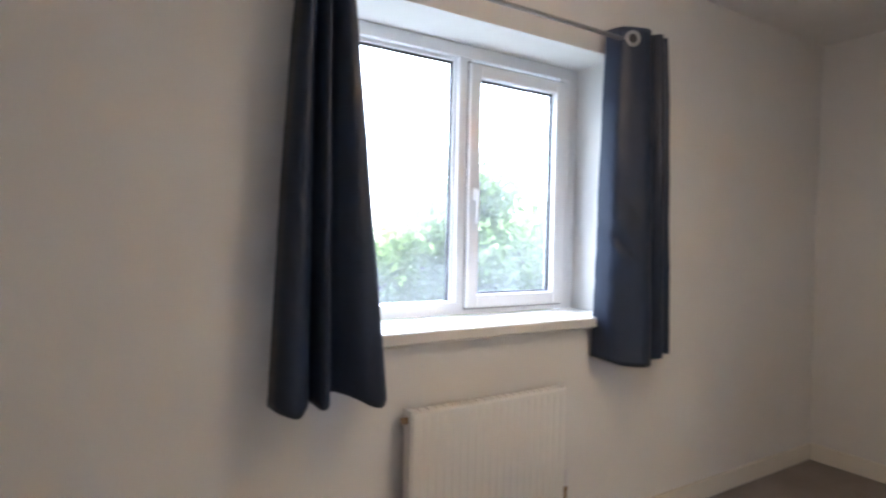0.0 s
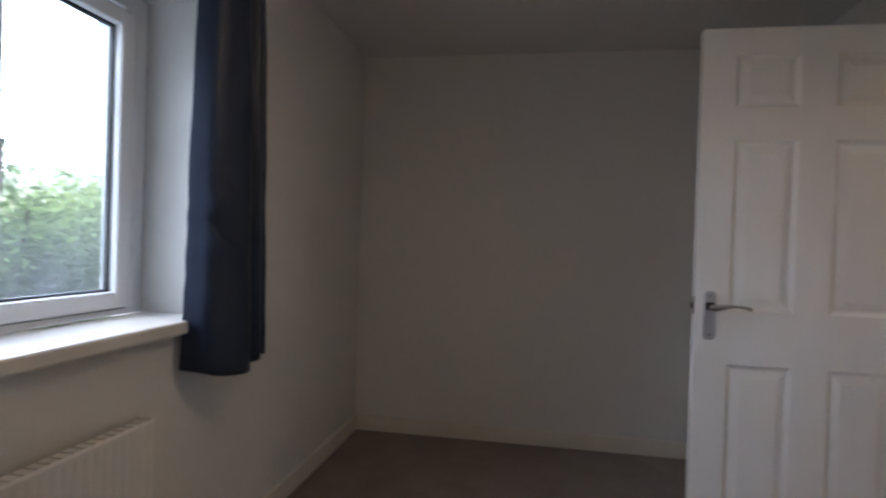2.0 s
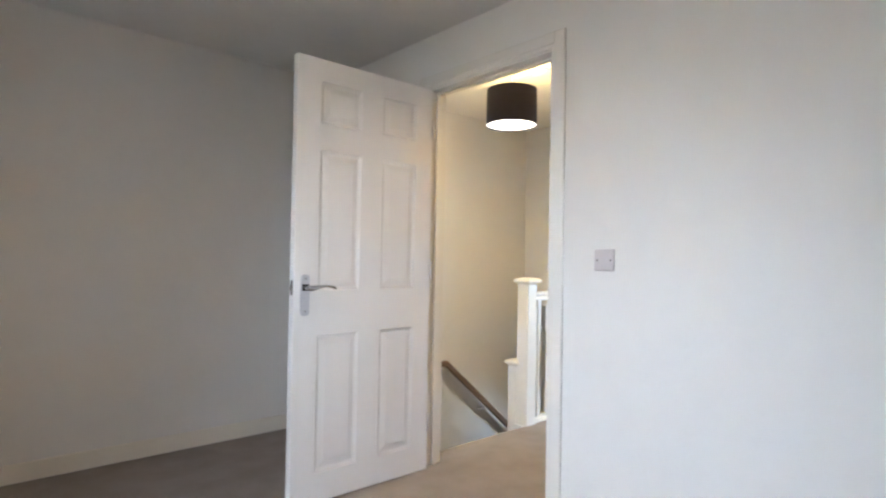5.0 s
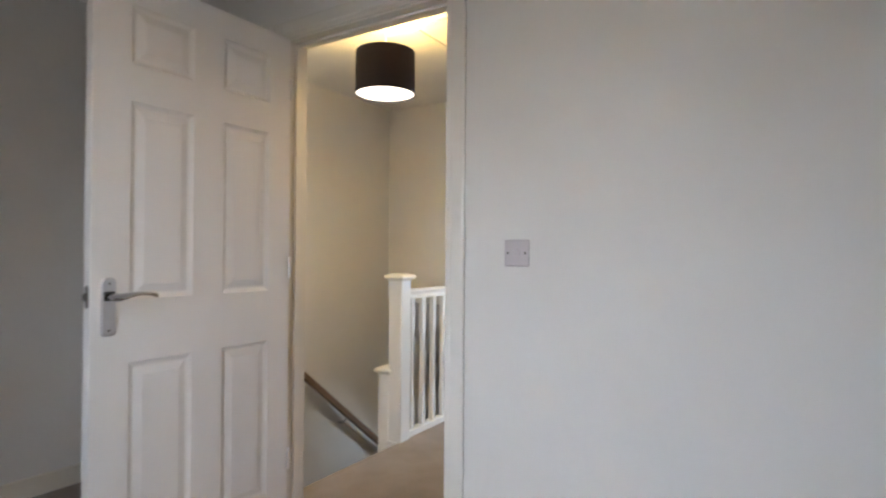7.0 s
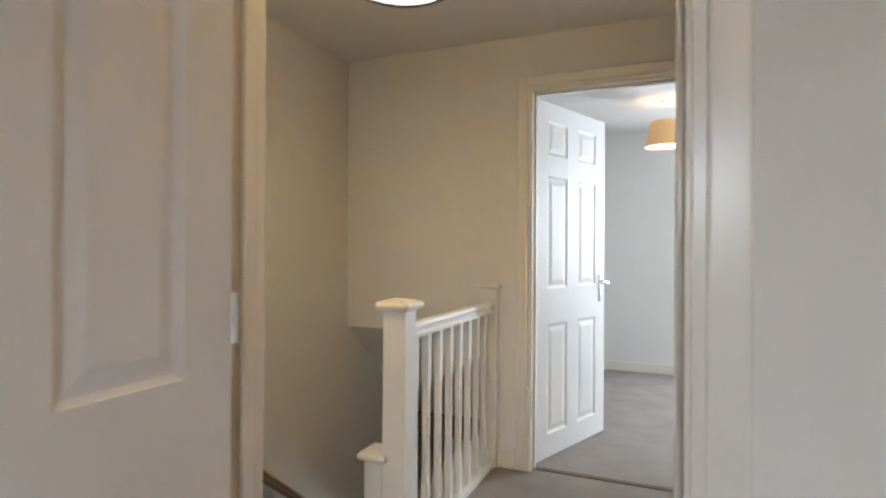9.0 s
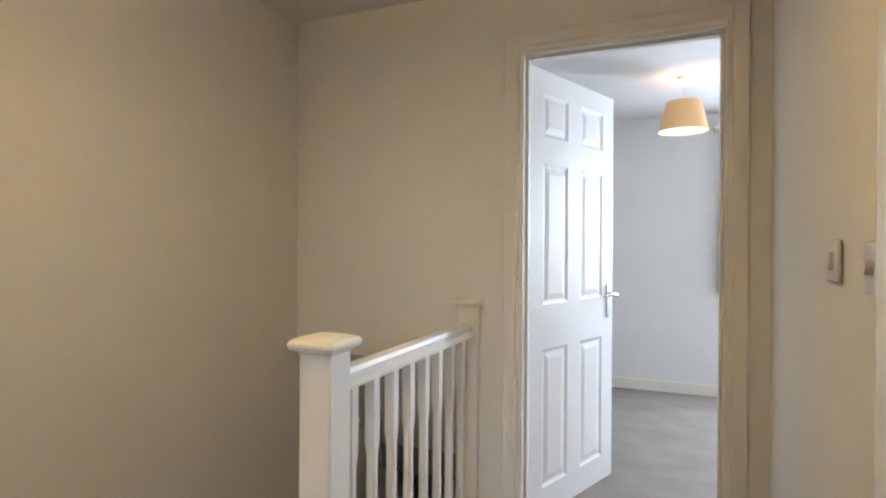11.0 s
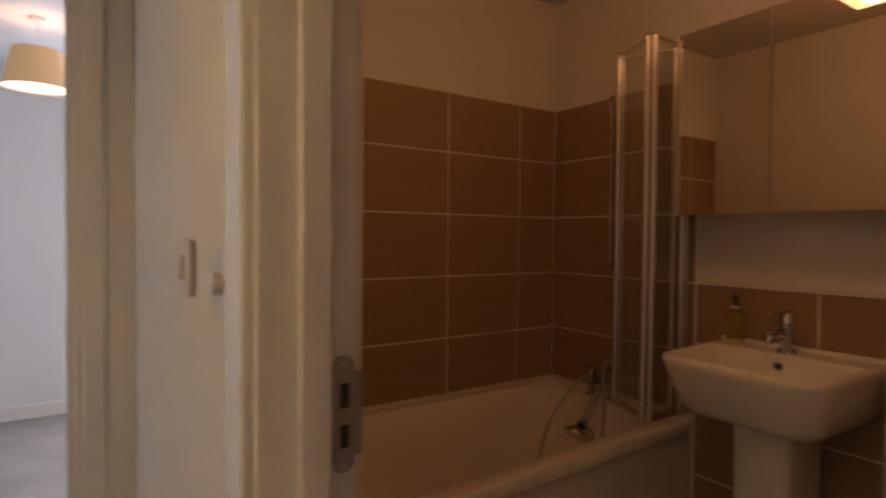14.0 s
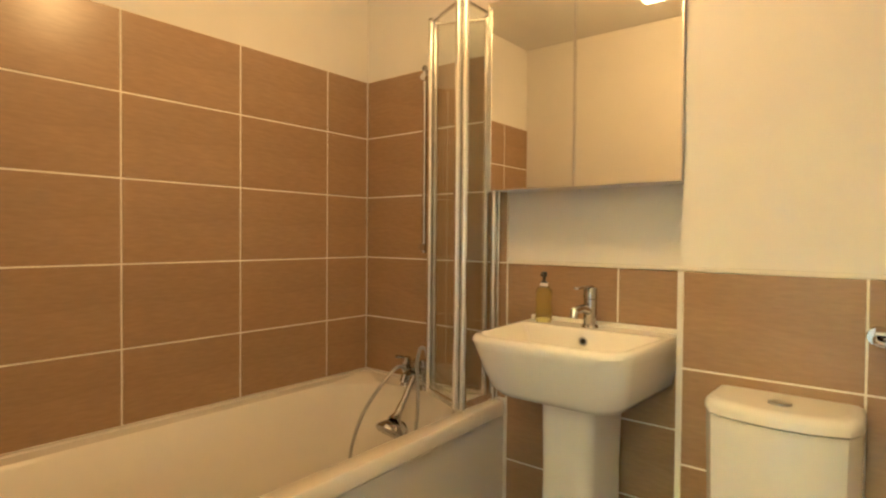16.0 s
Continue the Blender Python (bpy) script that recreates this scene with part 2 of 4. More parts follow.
# ---- the plan ----
H = 2.30
setting("wall_north", boxes((0.2, 2.03, 2.07, 2.40, -0.2, H), (3.268, 5.02, 2.07, 2.40, -0.2, H), (2.03, 3.268, 2.07, 2.40, -0.2, 0.866), (2.03, 3.268, 2.07, 2.40, 1.935, H)), PAINT, "off-white painted bedroom wall around the window", "wall")
setting("wall_east", boxes((4.91, 5.02, -5.36, 2.07, -2.8, H)), PAINT, "plain off-white painted wall along bedroom and stairs", "wall")
setting("wall_west", boxes((0.2, 0.3, -0.40, 2.07, -0.2, H)), PAINT, "plain off-white painted bedroom wall", "wall")
setting("wall_south", boxes((0.2, 3.015, -0.505, -0.40, -0.2, H), (3.87, 4.91, -0.505, -0.40, -2.8, H), (3.015, 3.87, -0.505, -0.40, 2.03, H)), PAINT, "off-white painted wall between bedroom and landing", "wall")
setting("wall_landing_west", boxes((2.78, 2.88, -2.48, -1.245, -0.2, H), (2.78, 2.88, -1.245, -0.505, 2.03, H)), PAINT, "off-white painted wall between landing and bathroom", "wall")
setting("wall_landing_south", boxes((2.78, 3.0, -2.58, -2.48, -0.2, H), (3.80, 4.05, -2.58, -2.48, -0.2, H), (4.05, 4.91, -2.58, -2.48, 0.70, H), (3.0, 3.80, -2.58, -2.48, 2.03, H)), PAINT, "off-white painted landing wall above the stairs", "wall")
wall_bs = setting("wall_bathroom_south", boxes((1.065, 2.78, -2.645, -2.545, -0.2, H)), PAINT, "painted bathroom wall, tiled above the bath", "wall")
wall_bw = setting("wall_bathroom_west", boxes((1.065, 1.155, -2.545, -0.505, -0.2, H), (1.155, 1.29, -1.209, -0.505, -0.2, H)), PAINT, "painted bathroom wall with a boxed-out half, part tiled", "wall")
setting("wall_far_south", boxes((0.9, 1.45, -5.36, -5.26, -0.2, H), (2.72, 4.91, -5.36, -5.26, -0.2, H), (1.45, 2.72, -5.36, -5.26, -0.2, 0.9), (1.45, 2.72, -5.36, -5.26, 2.0, H)), PAINT, "white painted end wall of the far bedroom", "wall")
setting("wall_far_west", boxes((0.9, 1.0, -5.26, -2.645, -0.2, H)), PAINT, "white painted wall of the far bedroom", "wall")
setting("wall_far_north", boxes((0.9, 2.78, -2.66, -2.648, -0.2, H)), PAINT, "white painted wall of the far bedroom", "wall")
# boxed stair headroom in the far bedroom, with its sloping underside above the flight
bm = bmesh.new()
a = [bm.verts.new(p) for p in ((4.05, -2.50, 0.70), (4.91, -2.50, 0.70), (4.91, -3.30, -0.02), (4.05, -3.30, -0.02), (4.05, -2.50, 0.78), (4.91, -2.50, 0.78), (4.91, -3.38, 0.02), (4.05, -3.38, 0.02))]
for f in ((0, 1, 2, 3), (4, 5, 6, 7), (0, 1, 5, 4), (3, 2, 6, 7), (0, 3, 7, 4), (1, 2, 6, 5)):
    bm.faces.new([a[i] for i in f])
bmesh.ops.recalc_face_normals(bm, faces=bm.faces)
setting("stair_soffit", bm, PAINT, "sloping plastered soffit above the stairs", "soffit")

setting("ceiling_bedroom", boxes((0.2, 5.02, -0.45, 2.37, H, H + 0.1)), CEIL, "white bedroom ceiling", "ceiling")
setting("ceiling_landing", boxes((2.83, 5.02, -2.53, -0.45, H, H + 0.1)), CEIL, "white landing ceiling", "ceiling")
setting("ceiling_bathroom", boxes((1.065, 2.83, -2.6, -0.45, H, H + 0.1)), CEIL, "white bathroom ceiling", "ceiling")
setting("ceiling_far_bedroom", boxes((0.9, 5.02, -5.36, -2.6, H, H + 0.1), (2.83, 5.02, -2.6, -2.53, H, H + 0.1)), CEIL, "white far bedroom ceiling", "ceiling")
setting("floor_bedroom", boxes((0.2, 5.0, -0.45, 2.2, -0.2, 0)), CARPET, "taupe-grey short pile bedroom carpet", "carpet")
setting("floor_landing", boxes((2.83, 3.97, -2.53, -0.45, -0.2, 0)), CARPET, "taupe-grey short pile landing carpet", "carpet")
setting("floor_far_bedroom", boxes((0.9, 4.05, -5.36, -2.53, -0.2, 0), (4.05, 5.0, -5.36, -3.34, -0.2, 0)), CARPET, "grey short pile far bedroom carpet", "carpet")
setting("floor_bathroom", boxes((1.065, 2.83, -2.6, -0.45, -0.2, 0)), shader("grey_vinyl", (0.10, 0.08, 0.075), 0.5, vary=0.1), "dark vinyl bathroom floor", "floor")
setting("floor_downstairs", boxes((3.0, 5.0, -6.0, -0.4, -2.8, -2.66)), CARPET, "taupe-grey carpet at the foot of the stairs", "carpet")
setting("wall_stairs", boxes((3.97, 4.05, -5.3, -1.36, -2.66, -0.0)), PAINT, "plain painted wall beside the stairs", "wall")
setting("wall_stairs_end", boxes((3.97, 4.91, -5.4, -5.3, -2.66, -0.2), (3.87, 3.97, -1.36, -0.5, -2.66, -0.2)), PAINT, "plain painted wall below the landing", "wall")


def skirting(name, runs):
    """Skirting boards with an eased top; runs are boxes on plan."""
    for x0, x1, y0, y1 in runs:
        setting(name, box(bmesh.new(), x0, x1, y0, y1, 0.0, 0.092, 0.004), SKIRT, "cream painted skirting board", "skirting board")


skirting("baseboard", [(0.3, 4.91, 2.055, 2.07), (4.895, 4.91, -0.385, 2.055), (0.3, 2.964, -0.40, -0.385), (3.921, 4.895, -0.40, -0.385), (0.3, 0.315, -0.385, 2.055),
                       (2.88, 2.895, -2.465, -1.295), (2.88, 2.949, -2.48, -2.465), (3.851, 3.955, -2.48, -2.465),
                       (1.0, 4.91, -5.26, -5.245), (3.921, 3.97, -0.52, -0.505)])


def doorway(name, axis, a0, a1, w0, w1, top, label, sides=(1, 1)):
    """Door lining, stop and architraves for an opening a0..a1 through the wall w0..w1; top is the head's underside."""
    root = tagged(new(name), label, "door frame", kind="structure")

    def bx(u0, u1, v0, v1, z0, z1, bev=0.003):
        return box(bmesh.new(), *((u0, u1, v0, v1) if axis == "x" else (v0, v1, u0, u1)), z0, z1, bev)

    p0, p1 = w0 - 0.004, w1 + 0.004
    for u0, u1 in ((a0 - 0.03, a0), (a1, a1 + 0.03)):
        part("lining", bx(u0, u1, p0, p1, 0, top + 0.03), GLOSS, root)
    part("head", bx(a0, a1, p0, p1, top, top + 0.03), GLOSS, root)
    mid = (w0 + w1) / 2
    part("door_stop", bx(a0, a0 + 0.012, mid - 0.02, mid + 0.014, 0, top), GLOSS, root)
    part("door_stop", bx(a1 - 0.012, a1, mid - 0.02, mid + 0.014, 0, top), GLOSS, root)
    part("door_stop", bx(a0 + 0.012, a1 - 0.012, mid - 0.02, mid + 0.014, top - 0.012, top), GLOSS, root)
    for on, thin, (lo, hi) in ((sides[0], (w0 - 0.011, w0), (w0 - 0.017, w0)), (sides[1], (w1, w1 + 0.011), (w1, w1 + 0.017))):
        if not on:
            continue
        for u0, u1, r0, r1 in ((a0 - 0.030, a0 - 0.008, a0 - 0.080, a0 - 0.026), (a1 + 0.008, a1 + 0.030, a1 + 0.026, a1 + 0.080)):
            bm = bx(u0, u1, *thin, 0, top + 0.030)
            other = bx(r0, r1, lo, hi, 0, top + 0.080, 0.006)
            me = bpy.data.meshes.new("tmp")
            other.to_mesh(me)
            bm.from_mesh(me)
            other.free()
            part("architrave", bm, GLOSS, root)
        bm = bx(a0 - 0.008, a1 + 0.008, *thin, top + 0.008, top + 0.030)
        other = bx(a0 - 0.027, a1 + 0.027, lo + 0.0005, hi - 0.0005, top + 0.026, top + 0.0795, 0.006)
        me = bpy.data.meshes.new("tmp")
        other.to_mesh(me)
        bm.from_mesh(me)
        other.free()
        part("architrave", bm, GLOSS, root)
    return root


doorway("door_frame_1", "x", 3.045, 3.84, -0.505, -0.40, 2.0, "white gloss painted door frame between bedroom and landing")
doorway("door_frame_2", "x", 3.03, 3.77, -2.58, -2.48, 2.0, "white gloss painted door frame of the far bedroom")
frame_3 = doorway("door_frame_3", "y", -1.215, -0.535, 2.78, 2.88, 2.0, "white gloss painted bathroom door frame with steel strike plate", (1, 0))
setting("threshold", box(bmesh.new(), 3.032, 3.768, -2.548, -2.512, 0.0, 0.004, 0.0015), BARK, "thin metal threshold bar between two carpets", "threshold bar")
# landing-side architrave of the bathroom, on the one jamb that has room for it, and its head
for bm in (box(bmesh.new(), 2.88, 2.896, -1.293, -1.223, 0, 2.078, 0.004), box(bmesh.new(), 2.88, 2.896, -1.223, -0.51, 2.008, 2.078, 0.004)):
    part("architrave", bm, GLOSS, frame_3)
bm = rounded(0, 0, 0.0125, 0.062, 0.012, 0)
plate = loft([[(2.795 + x, -1.2125, 1.045 + y) for x, y, z in bm], [(2.795 + x, -1.2105, 1.045 + y) for x, y, z in bm]], True, True)
sp = part("strike_plate", plate, WORNSTEEL, frame_3, "dull steel strike plate with two keeps")
# shade inside the two bolt holes, put on as flat black slabs
for z0, z1 in ((1.052, 1.078), (1.010, 1.034)):
    part("keep_shade", boxes((2.789, 2.799, -1.2108, -1.2098, z0, z1)), GASKET, sp)
for z in (1.098, 0.990):
    part("screw", turned([(0.0001, 0), (0.0042, 0), (0.003, 0.0012), (0.0001, 0.0008)], 12), STEEL, sp).matrix_basis = pose(2.795, -1.2105, z, -90)
part("lip", box(bmesh.new(), 2.774, 2.784, -1.2128, -1.2098, 1.000, 1.090, 0.001), WORNSTEEL, sp)


# ---- doors ----
PANELS = [(u0, u1, z0, z1) for u0, u1 in ((0.105, 0.315), (0.437, 0.655)) for z0, z1 in ((0.13, 0.745), (0.945, 1.575), (1.695, 1.885))]


def door_leaf(width=0.772, height=1.985, thick=0.038, relief=1.0):
    """Moulded six-panel leaf: u along x from the hinge, faces at y = 0 and y = thick."""
    bm = bmesh.new()
    us = sorted({0.0, width, *(p[0] for p in PANELS), *(p[1] for p in PANELS)})
    zs = sorted({0.0, height, *(p[2] for p in PANELS), *(p[3] for p in PANELS)})
    for y, s in ((0.0, 1), (thick, -1)):
        for u0, u1 in zip(us, us[1:]):
            for z0, z1 in zip(zs, zs[1:]):
                if (u0, u1, z0, z1) in PANELS:
                    rings = ((0, 0), (0.003, 0.003), (0.012, 0.0085), (0.019, 0.0095), (0.046, 0.002))
                    prev = None
                    for inset, depth in rings:
                        ring = [bm.verts.new((u, y + s * depth * relief, z)) for u, z in ((u0 + inset, z0 + inset), (u1 - inset, z0 + inset), (u1 - inset, z1 - inset), (u0 + inset, z1 - inset))]
                        if prev:
                            for i in range(4):
                                bm.faces.new((prev[i], prev[(i + 1) % 4], ring[(i + 1) % 4], ring[i]))
                        prev = ring
                    bm.faces.new(prev)
                else:
                    bm.faces.new([bm.verts.new((u, y, z)) for u, z in ((u0, z0), (u1, z0), (u1, z1), (u0, z1))])
    for quad in (((0, 0, 0), (0, thick, 0), (0, thick, height), (0, 0, height)), ((width, 0, 0), (width, thick, 0), (width, thick, height), (width, 0, height)),
                 ((0, 0, height), (width, 0, height), (width, thick, height), (0, thick, height)), ((0, 0, 0), (width, 0, 0), (width, thick, 0), (0, thick, 0))):
        bm.faces.new([bm.verts.new(p) for p in quad])
    bmesh.ops.remove_doubles(bm, verts=bm.verts, dist=1e-5)
    bmesh.ops.recalc_face_normals(bm, faces=bm.faces)
    return bm


def lever_blade(y, side):
    """Flattened, gently twisted lever: deep at the spindle, slim in the middle, flared at the tip."""
    rings = []
    for x, out, dz, hz, hy in ((0.733, 0.046, 0.000, 0.007, 0.006), (0.728, 0.049, -0.001, 0.0115, 0.009), (0.712, 0.052, -0.002, 0.0125, 0.0085), (0.694, 0.054, 0.001, 0.0105, 0.007), (0.674, 0.055, 0.005, 0.0075, 0.006),
                               (0.652, 0.055, 0.007, 0.0055, 0.0055), (0.630, 0.054, 0.006, 0.0055, 0.005), (0.610, 0.052, 0.003, 0.0065, 0.0045), (0.596, 0.050, -0.001, 0.0075, 0.004), (0.590, 0.049, -0.003, 0.006, 0.003)):
        rings.append([(x, y + side * (out + hy * math.cos(k * math.pi / 7)), 0.958 + dz + hz * math.sin(k * math.pi / 7)) for k in range(14)])
    return loft(rings, True, True)


def door(name, hinge, turn, label, relief=1.0, hinge_finish=SATIN):
    root = tagged(new(name), label, "door", kind="structure")
    root.matrix_basis = pose(*hinge, 0, 0, turn)
    part("leaf", door_leaf(relief=relief), SATIN, root)
    for side, y in ((-1, 0.0), (1, 0.038)):
        prof = rounded(0, 0, 0.021, 0.09, 0.016, 0)
        plate = part("back_plate", loft([[(0.720 + x * k, y + side * d, 0.925 + z * k) for x, z, _ in prof] for d, k in ((0.0, 1.0), (0.005, 1.0), (0.008, 0.93))], False, True), SATINSTEEL, root, "satin metal back plate")
        part("rose", boxes((0.704, 0.736, *sorted((y + side * 0.0075, y + side * 0.0095)), 0.944, 0.973)), DARKPLASTIC, plate)
        part("spindle", tube([(0.722, y + side * 0.008, 0.957), (0.722, y + side * 0.050, 0.957)], 0.009, 14), CHROME, plate, smooth=True)
        part("lever", lever_blade(y, side), CHROME, plate, "curved polished lever", smooth=True)
        for dz in (0.072, -0.072):
            part("screw", turned([(0.0001, 0), (0.004, 0), (0.003, 0.0015), (0.0001, 0.001)], 12), DULL, plate).matrix_basis = pose(0.720, y + side * 0.008, 0.925 + dz, 90 if side < 0 else -90)
    prof = rounded(0, 0, 0.011, 0.034, 0.0105, 0)
    edge = part("latch_plate", loft([[(x, 0.019 + u, 0.958 + z) for u, z, _ in prof] for x in (0.7715, 0.7735)], True, True), DULL, root, "dull steel latch plate")
    part("latch", box(bmesh.new(), 0.7730, 0.783, 0.012, 0.026, 0.946, 0.970, 0.003), DULL, edge)
    for z in (0.2, 0.99, 1.73):
        h = part("hinge", turned([(0.0001, 0), (0.006, 0), (0.006, 0.09), (0.0001, 0.09)], 12), hinge_finish, root)
        h.matrix_basis = pose(-0.002, 0.044, z)
        part("hinge_leaf", boxes((-0.0025, -0.0005, 0.006, 0.036, z, z + 0.09)), hinge_finish, root)
    return root


door("door_1", (3.838, -0.376, 0.006), 90, "open white six-panel moulded door with chrome lever")
door("door_2", (3.768, -2.585, 0.006), 250, "open white six-panel far bedroom door with chrome lever", 0.7, DULL)
door("door_3", (2.765, -0.545, 0.006), 184, "white six-panel bathroom door standing open against a wall")

# ---- bedroom window ----
win = tagged(new("window_1"), "white plastic double window, one fixed and one opening light", "window", kind="structure")


def ring(bm, x0, x1, z0, z1, w, y0, y1, bevel=0.004):
    """Rectangular frame of member width w."""
    box(bm, x0, x0 + w, y0, y1, z0, z1, bevel)
    box(bm, x1 - w, x1, y0, y1, z0, z1, bevel)
    box(bm, x0 + w - 0.002, x1 - w + 0.002, y0, y1, z0, z0 + w, bevel)
    box(bm, x0 + w - 0.002, x1 - w + 0.002, y0, y1, z1 - w, z1, bevel)
    return bm


part("outer_frame", box(ring(bmesh.new(), 2.03, 3.268, 0.905, 1.935, 0.05, 2.29, 2.36), 3.17, 3.225, 2.293, 2.357, 0.95, 1.89, 0.004), UPVC, win)
part("mullion", box(bmesh.new(), 2.655, 2.715, 2.291, 2.359, 0.953, 1.887, 0.005), UPVC, win)
fixed = part("fixed_light", ring(bmesh.new(), 2.078, 2.659, 0.905, 1.888, 0.018, 2.307, 2.345, 0.003), UPVC, win)
part("gasket", ring(bmesh.new(), 2.094, 2.643, 0.921, 1.872, 0.009, 2.317, 2.335, 0.0), GASKET, fixed, "black rubber gasket")
pane = part("pane", boxes((2.096, 2.641, 2.324, 2.328, 0.923, 1.870)), GLASS, fixed)
pane.visible_shadow = False
sash = part("opening_sash", ring(bmesh.new(), 2.698, 3.188, 0.929, 1.869, 0.053, 2.275, 2.335, 0.007), UPVC, win)
part("sash_seal", ring(bmesh.new(), 2.693, 3.193, 0.924, 1.874, 0.01, 2.2875, 2.2925, 0.0), GREYSEAL, sash)
part("gasket", ring(bmesh.new(), 2.749, 3.137, 0.980, 1.818, 0.009, 2.300, 2.321, 0.0), GASKET, sash, "black rubber gasket")
pane = part("pane", boxes((2.755, 3.140, 2.310, 2.314, 0.982, 1.818)), GLASS, sash)
pane.visible_shadow = False
hd = part("window_handle", box(bmesh.new(), 2.720, 2.738, 2.262, 2.277, 1.345, 1.395, 0.004), UPVC, sash, "white window handle with dark lock button")
part("handle_lever", box(bmesh.new(), 2.724, 2.735, 2.250, 2.262, 1.255, 1.385, 0.004), UPVC, hd)
part("lock_button", turned([(0.0001, 0), (0.006, 0), (0.005, 0.004), (0.0001, 0.004)], 14), GASKET, hd).matrix_basis = pose(2.7345, 2.254, 1.380, 0, 90)
setting("window_sill", box(bmesh.new(), 1.99, 3.275, 2.025, 2.2895, 0.864, 0.905, 0.008), GLOSS, "white painted window board", "window sill")

# second window, in the far bedroom
win2 = tagged(new("window_2"), "white plastic window of the far bedroom", "window", kind="structure")
part("outer_frame", ring(bmesh.new(), 1.45, 2.72, 0.9, 2.0, 0.06, -5.345, -5.30), UPVC, win2)
part("mullion", box(bmesh.new(), 2.05, 2.11, -5.344, -5.301, 0.958, 1.942, 0.005), UPVC, win2)


# ---- curtains ----
def curtain(name, x_top, x_bot, z0, z1, y, head, hem, hem_drop, label, cloth, flare=(0.55, 0.55), crease=0.0, crease_z=0.64):
    """Hanging cloth. head and hem are plan sections (share of width, metres forward of the pole); hem_drop dips the hem."""
    nv = 64
    top = curve_points(*[(u, d, 0) for u, d in head], steps=14)
    bottom = curve_points(*[(u, d, 0) for u, d in hem], steps=14)
    drop = curve_points(*[(i / (len(hem_drop) - 1), d, 0) for i, d in enumerate(hem_drop)], steps=24)
    nu = len(top) - 1
    bm = bmesh.new()
    grid = []
    for j in range(nv + 1):
        v = j / nv
        row = []
        a = x_top[0] + (x_bot[0] - x_top[0]) * v ** flare[0]
        b = x_top[1] + (x_bot[1] - x_top[1]) * v ** flare[1]
        for i in range(nu + 1):
            s_ = v ** 0.8
            u = top[i].x * (1 - s_) + bottom[i].x * s_
            d = top[i].y * (1 - s_) + bottom[i].y * s_
            q = i / nu
            low = drop[min(len(drop) - 1, max(0, int(u * (len(drop) - 1))))].y
            d += 0.0022 * math.sin(11 * v + 5 * u) * v + 0.0012 * math.sin(23 * v - 9 * u)
            for k, (cu, cv, amp, tilt) in enumerate(((0.16, 0.0, -1.0, 0.5), (0.20, 0.045, 0.7, 0.2), (0.10, -0.06, 0.45, -0.5), (0.26, -0.11, -0.35, 0.8), (0.08, 0.15, 0.4, 0.7))):
                d += crease * amp * math.exp(-((u - cu) / 0.15) ** 2 - ((v - crease_z - cv - tilt * (u - cu) * 0.4) / 0.018) ** 2)
            row.append(bm.verts.new((a + (b - a) * u, y - d, z1 + (z0 - z1) * v - low * v ** 3)))
        grid.append(row)
    for j in range(nv):
        for i in range(nu):
            bm.faces.new((grid[j][i], grid[j][i + 1], grid[j + 1][i + 1], grid[j + 1][i]))
    root = thing(name, (0, 0, 0), label, "curtain", "bedroom window curtains")
    cl = part("cloth", bm, cloth, root, smooth=True)
    sol = cl.modifiers.new("thickness", "SOLIDIFY")
    sol.thickness, sol.offset = 0.003, 0
    return root


POLE_Z, POLE_Y = 1.962, 1.965
cr = curtain("curtain", (3.15, 3.414), (3.134, 3.477), 0.742, 2.006, POLE_Y,
             ((0, -0.060), (0.02, -0.030), (0.06, 0.0), (0.14, 0.016), (0.27, 0.030), (0.42, 0.040), (0.56, 0.026), (0.63, -0.022), (0.69, 0.012), (0.76, 0.034), (0.84, 0.026), (0.88, -0.020), (0.93, 0.014), (0.98, 0.018), (1, -0.03)),
             ((0, -0.080), (0.03, -0.050), (0.07, -0.012), (0.15, 0.012), (0.29, 0.034), (0.46, 0.050), (0.60, 0.034), (0.66, -0.028), (0.72, 0.012), (0.78, 0.036), (0.83, 0.024), (0.87, -0.026), (0.93, 0.016), (0.98, 0.020), (1, -0.035)),
             (-0.01, 0.012, 0.020, 0.024, 0.022, 0.010, -0.006, -0.006), "dark navy satin eyelet curtain, gathered open", CURTAIN, (0.75, 0.7), 0.015)
cl_ = curtain("curtain", (1.968, 2.075), (1.882, 2.213), 0.745, 2.015, POLE_Y,
              ((0, -0.03), (0.05, 0.016), (0.18, 0.034), (0.28, 0.010), (0.33, -0.018), (0.40, 0.022), (0.50, 0.032), (0.57, -0.012), (0.64, 0.016), (0.78, 0.038), (0.92, 0.024), (1, -0.03)),
              ((0, -0.03), (0.04, 0.018), (0.16, 0.040), (0.27, 0.020), (0.33, -0.022), (0.38, 0.026), (0.44, 0.034), (0.50, -0.016), (0.58, 0.006), (0.76, 0.052), (0.93, 0.044), (1, -0.02)),
              (0.0, 0.016, 0.022, -0.004, 0.012, -0.020, -0.016, -0.002, 0.016, 0.020, -0.014), "dark navy satin eyelet curtain, flared at the hem", CURTAIN, (0.58, 0.9), 0.006, 0.55)


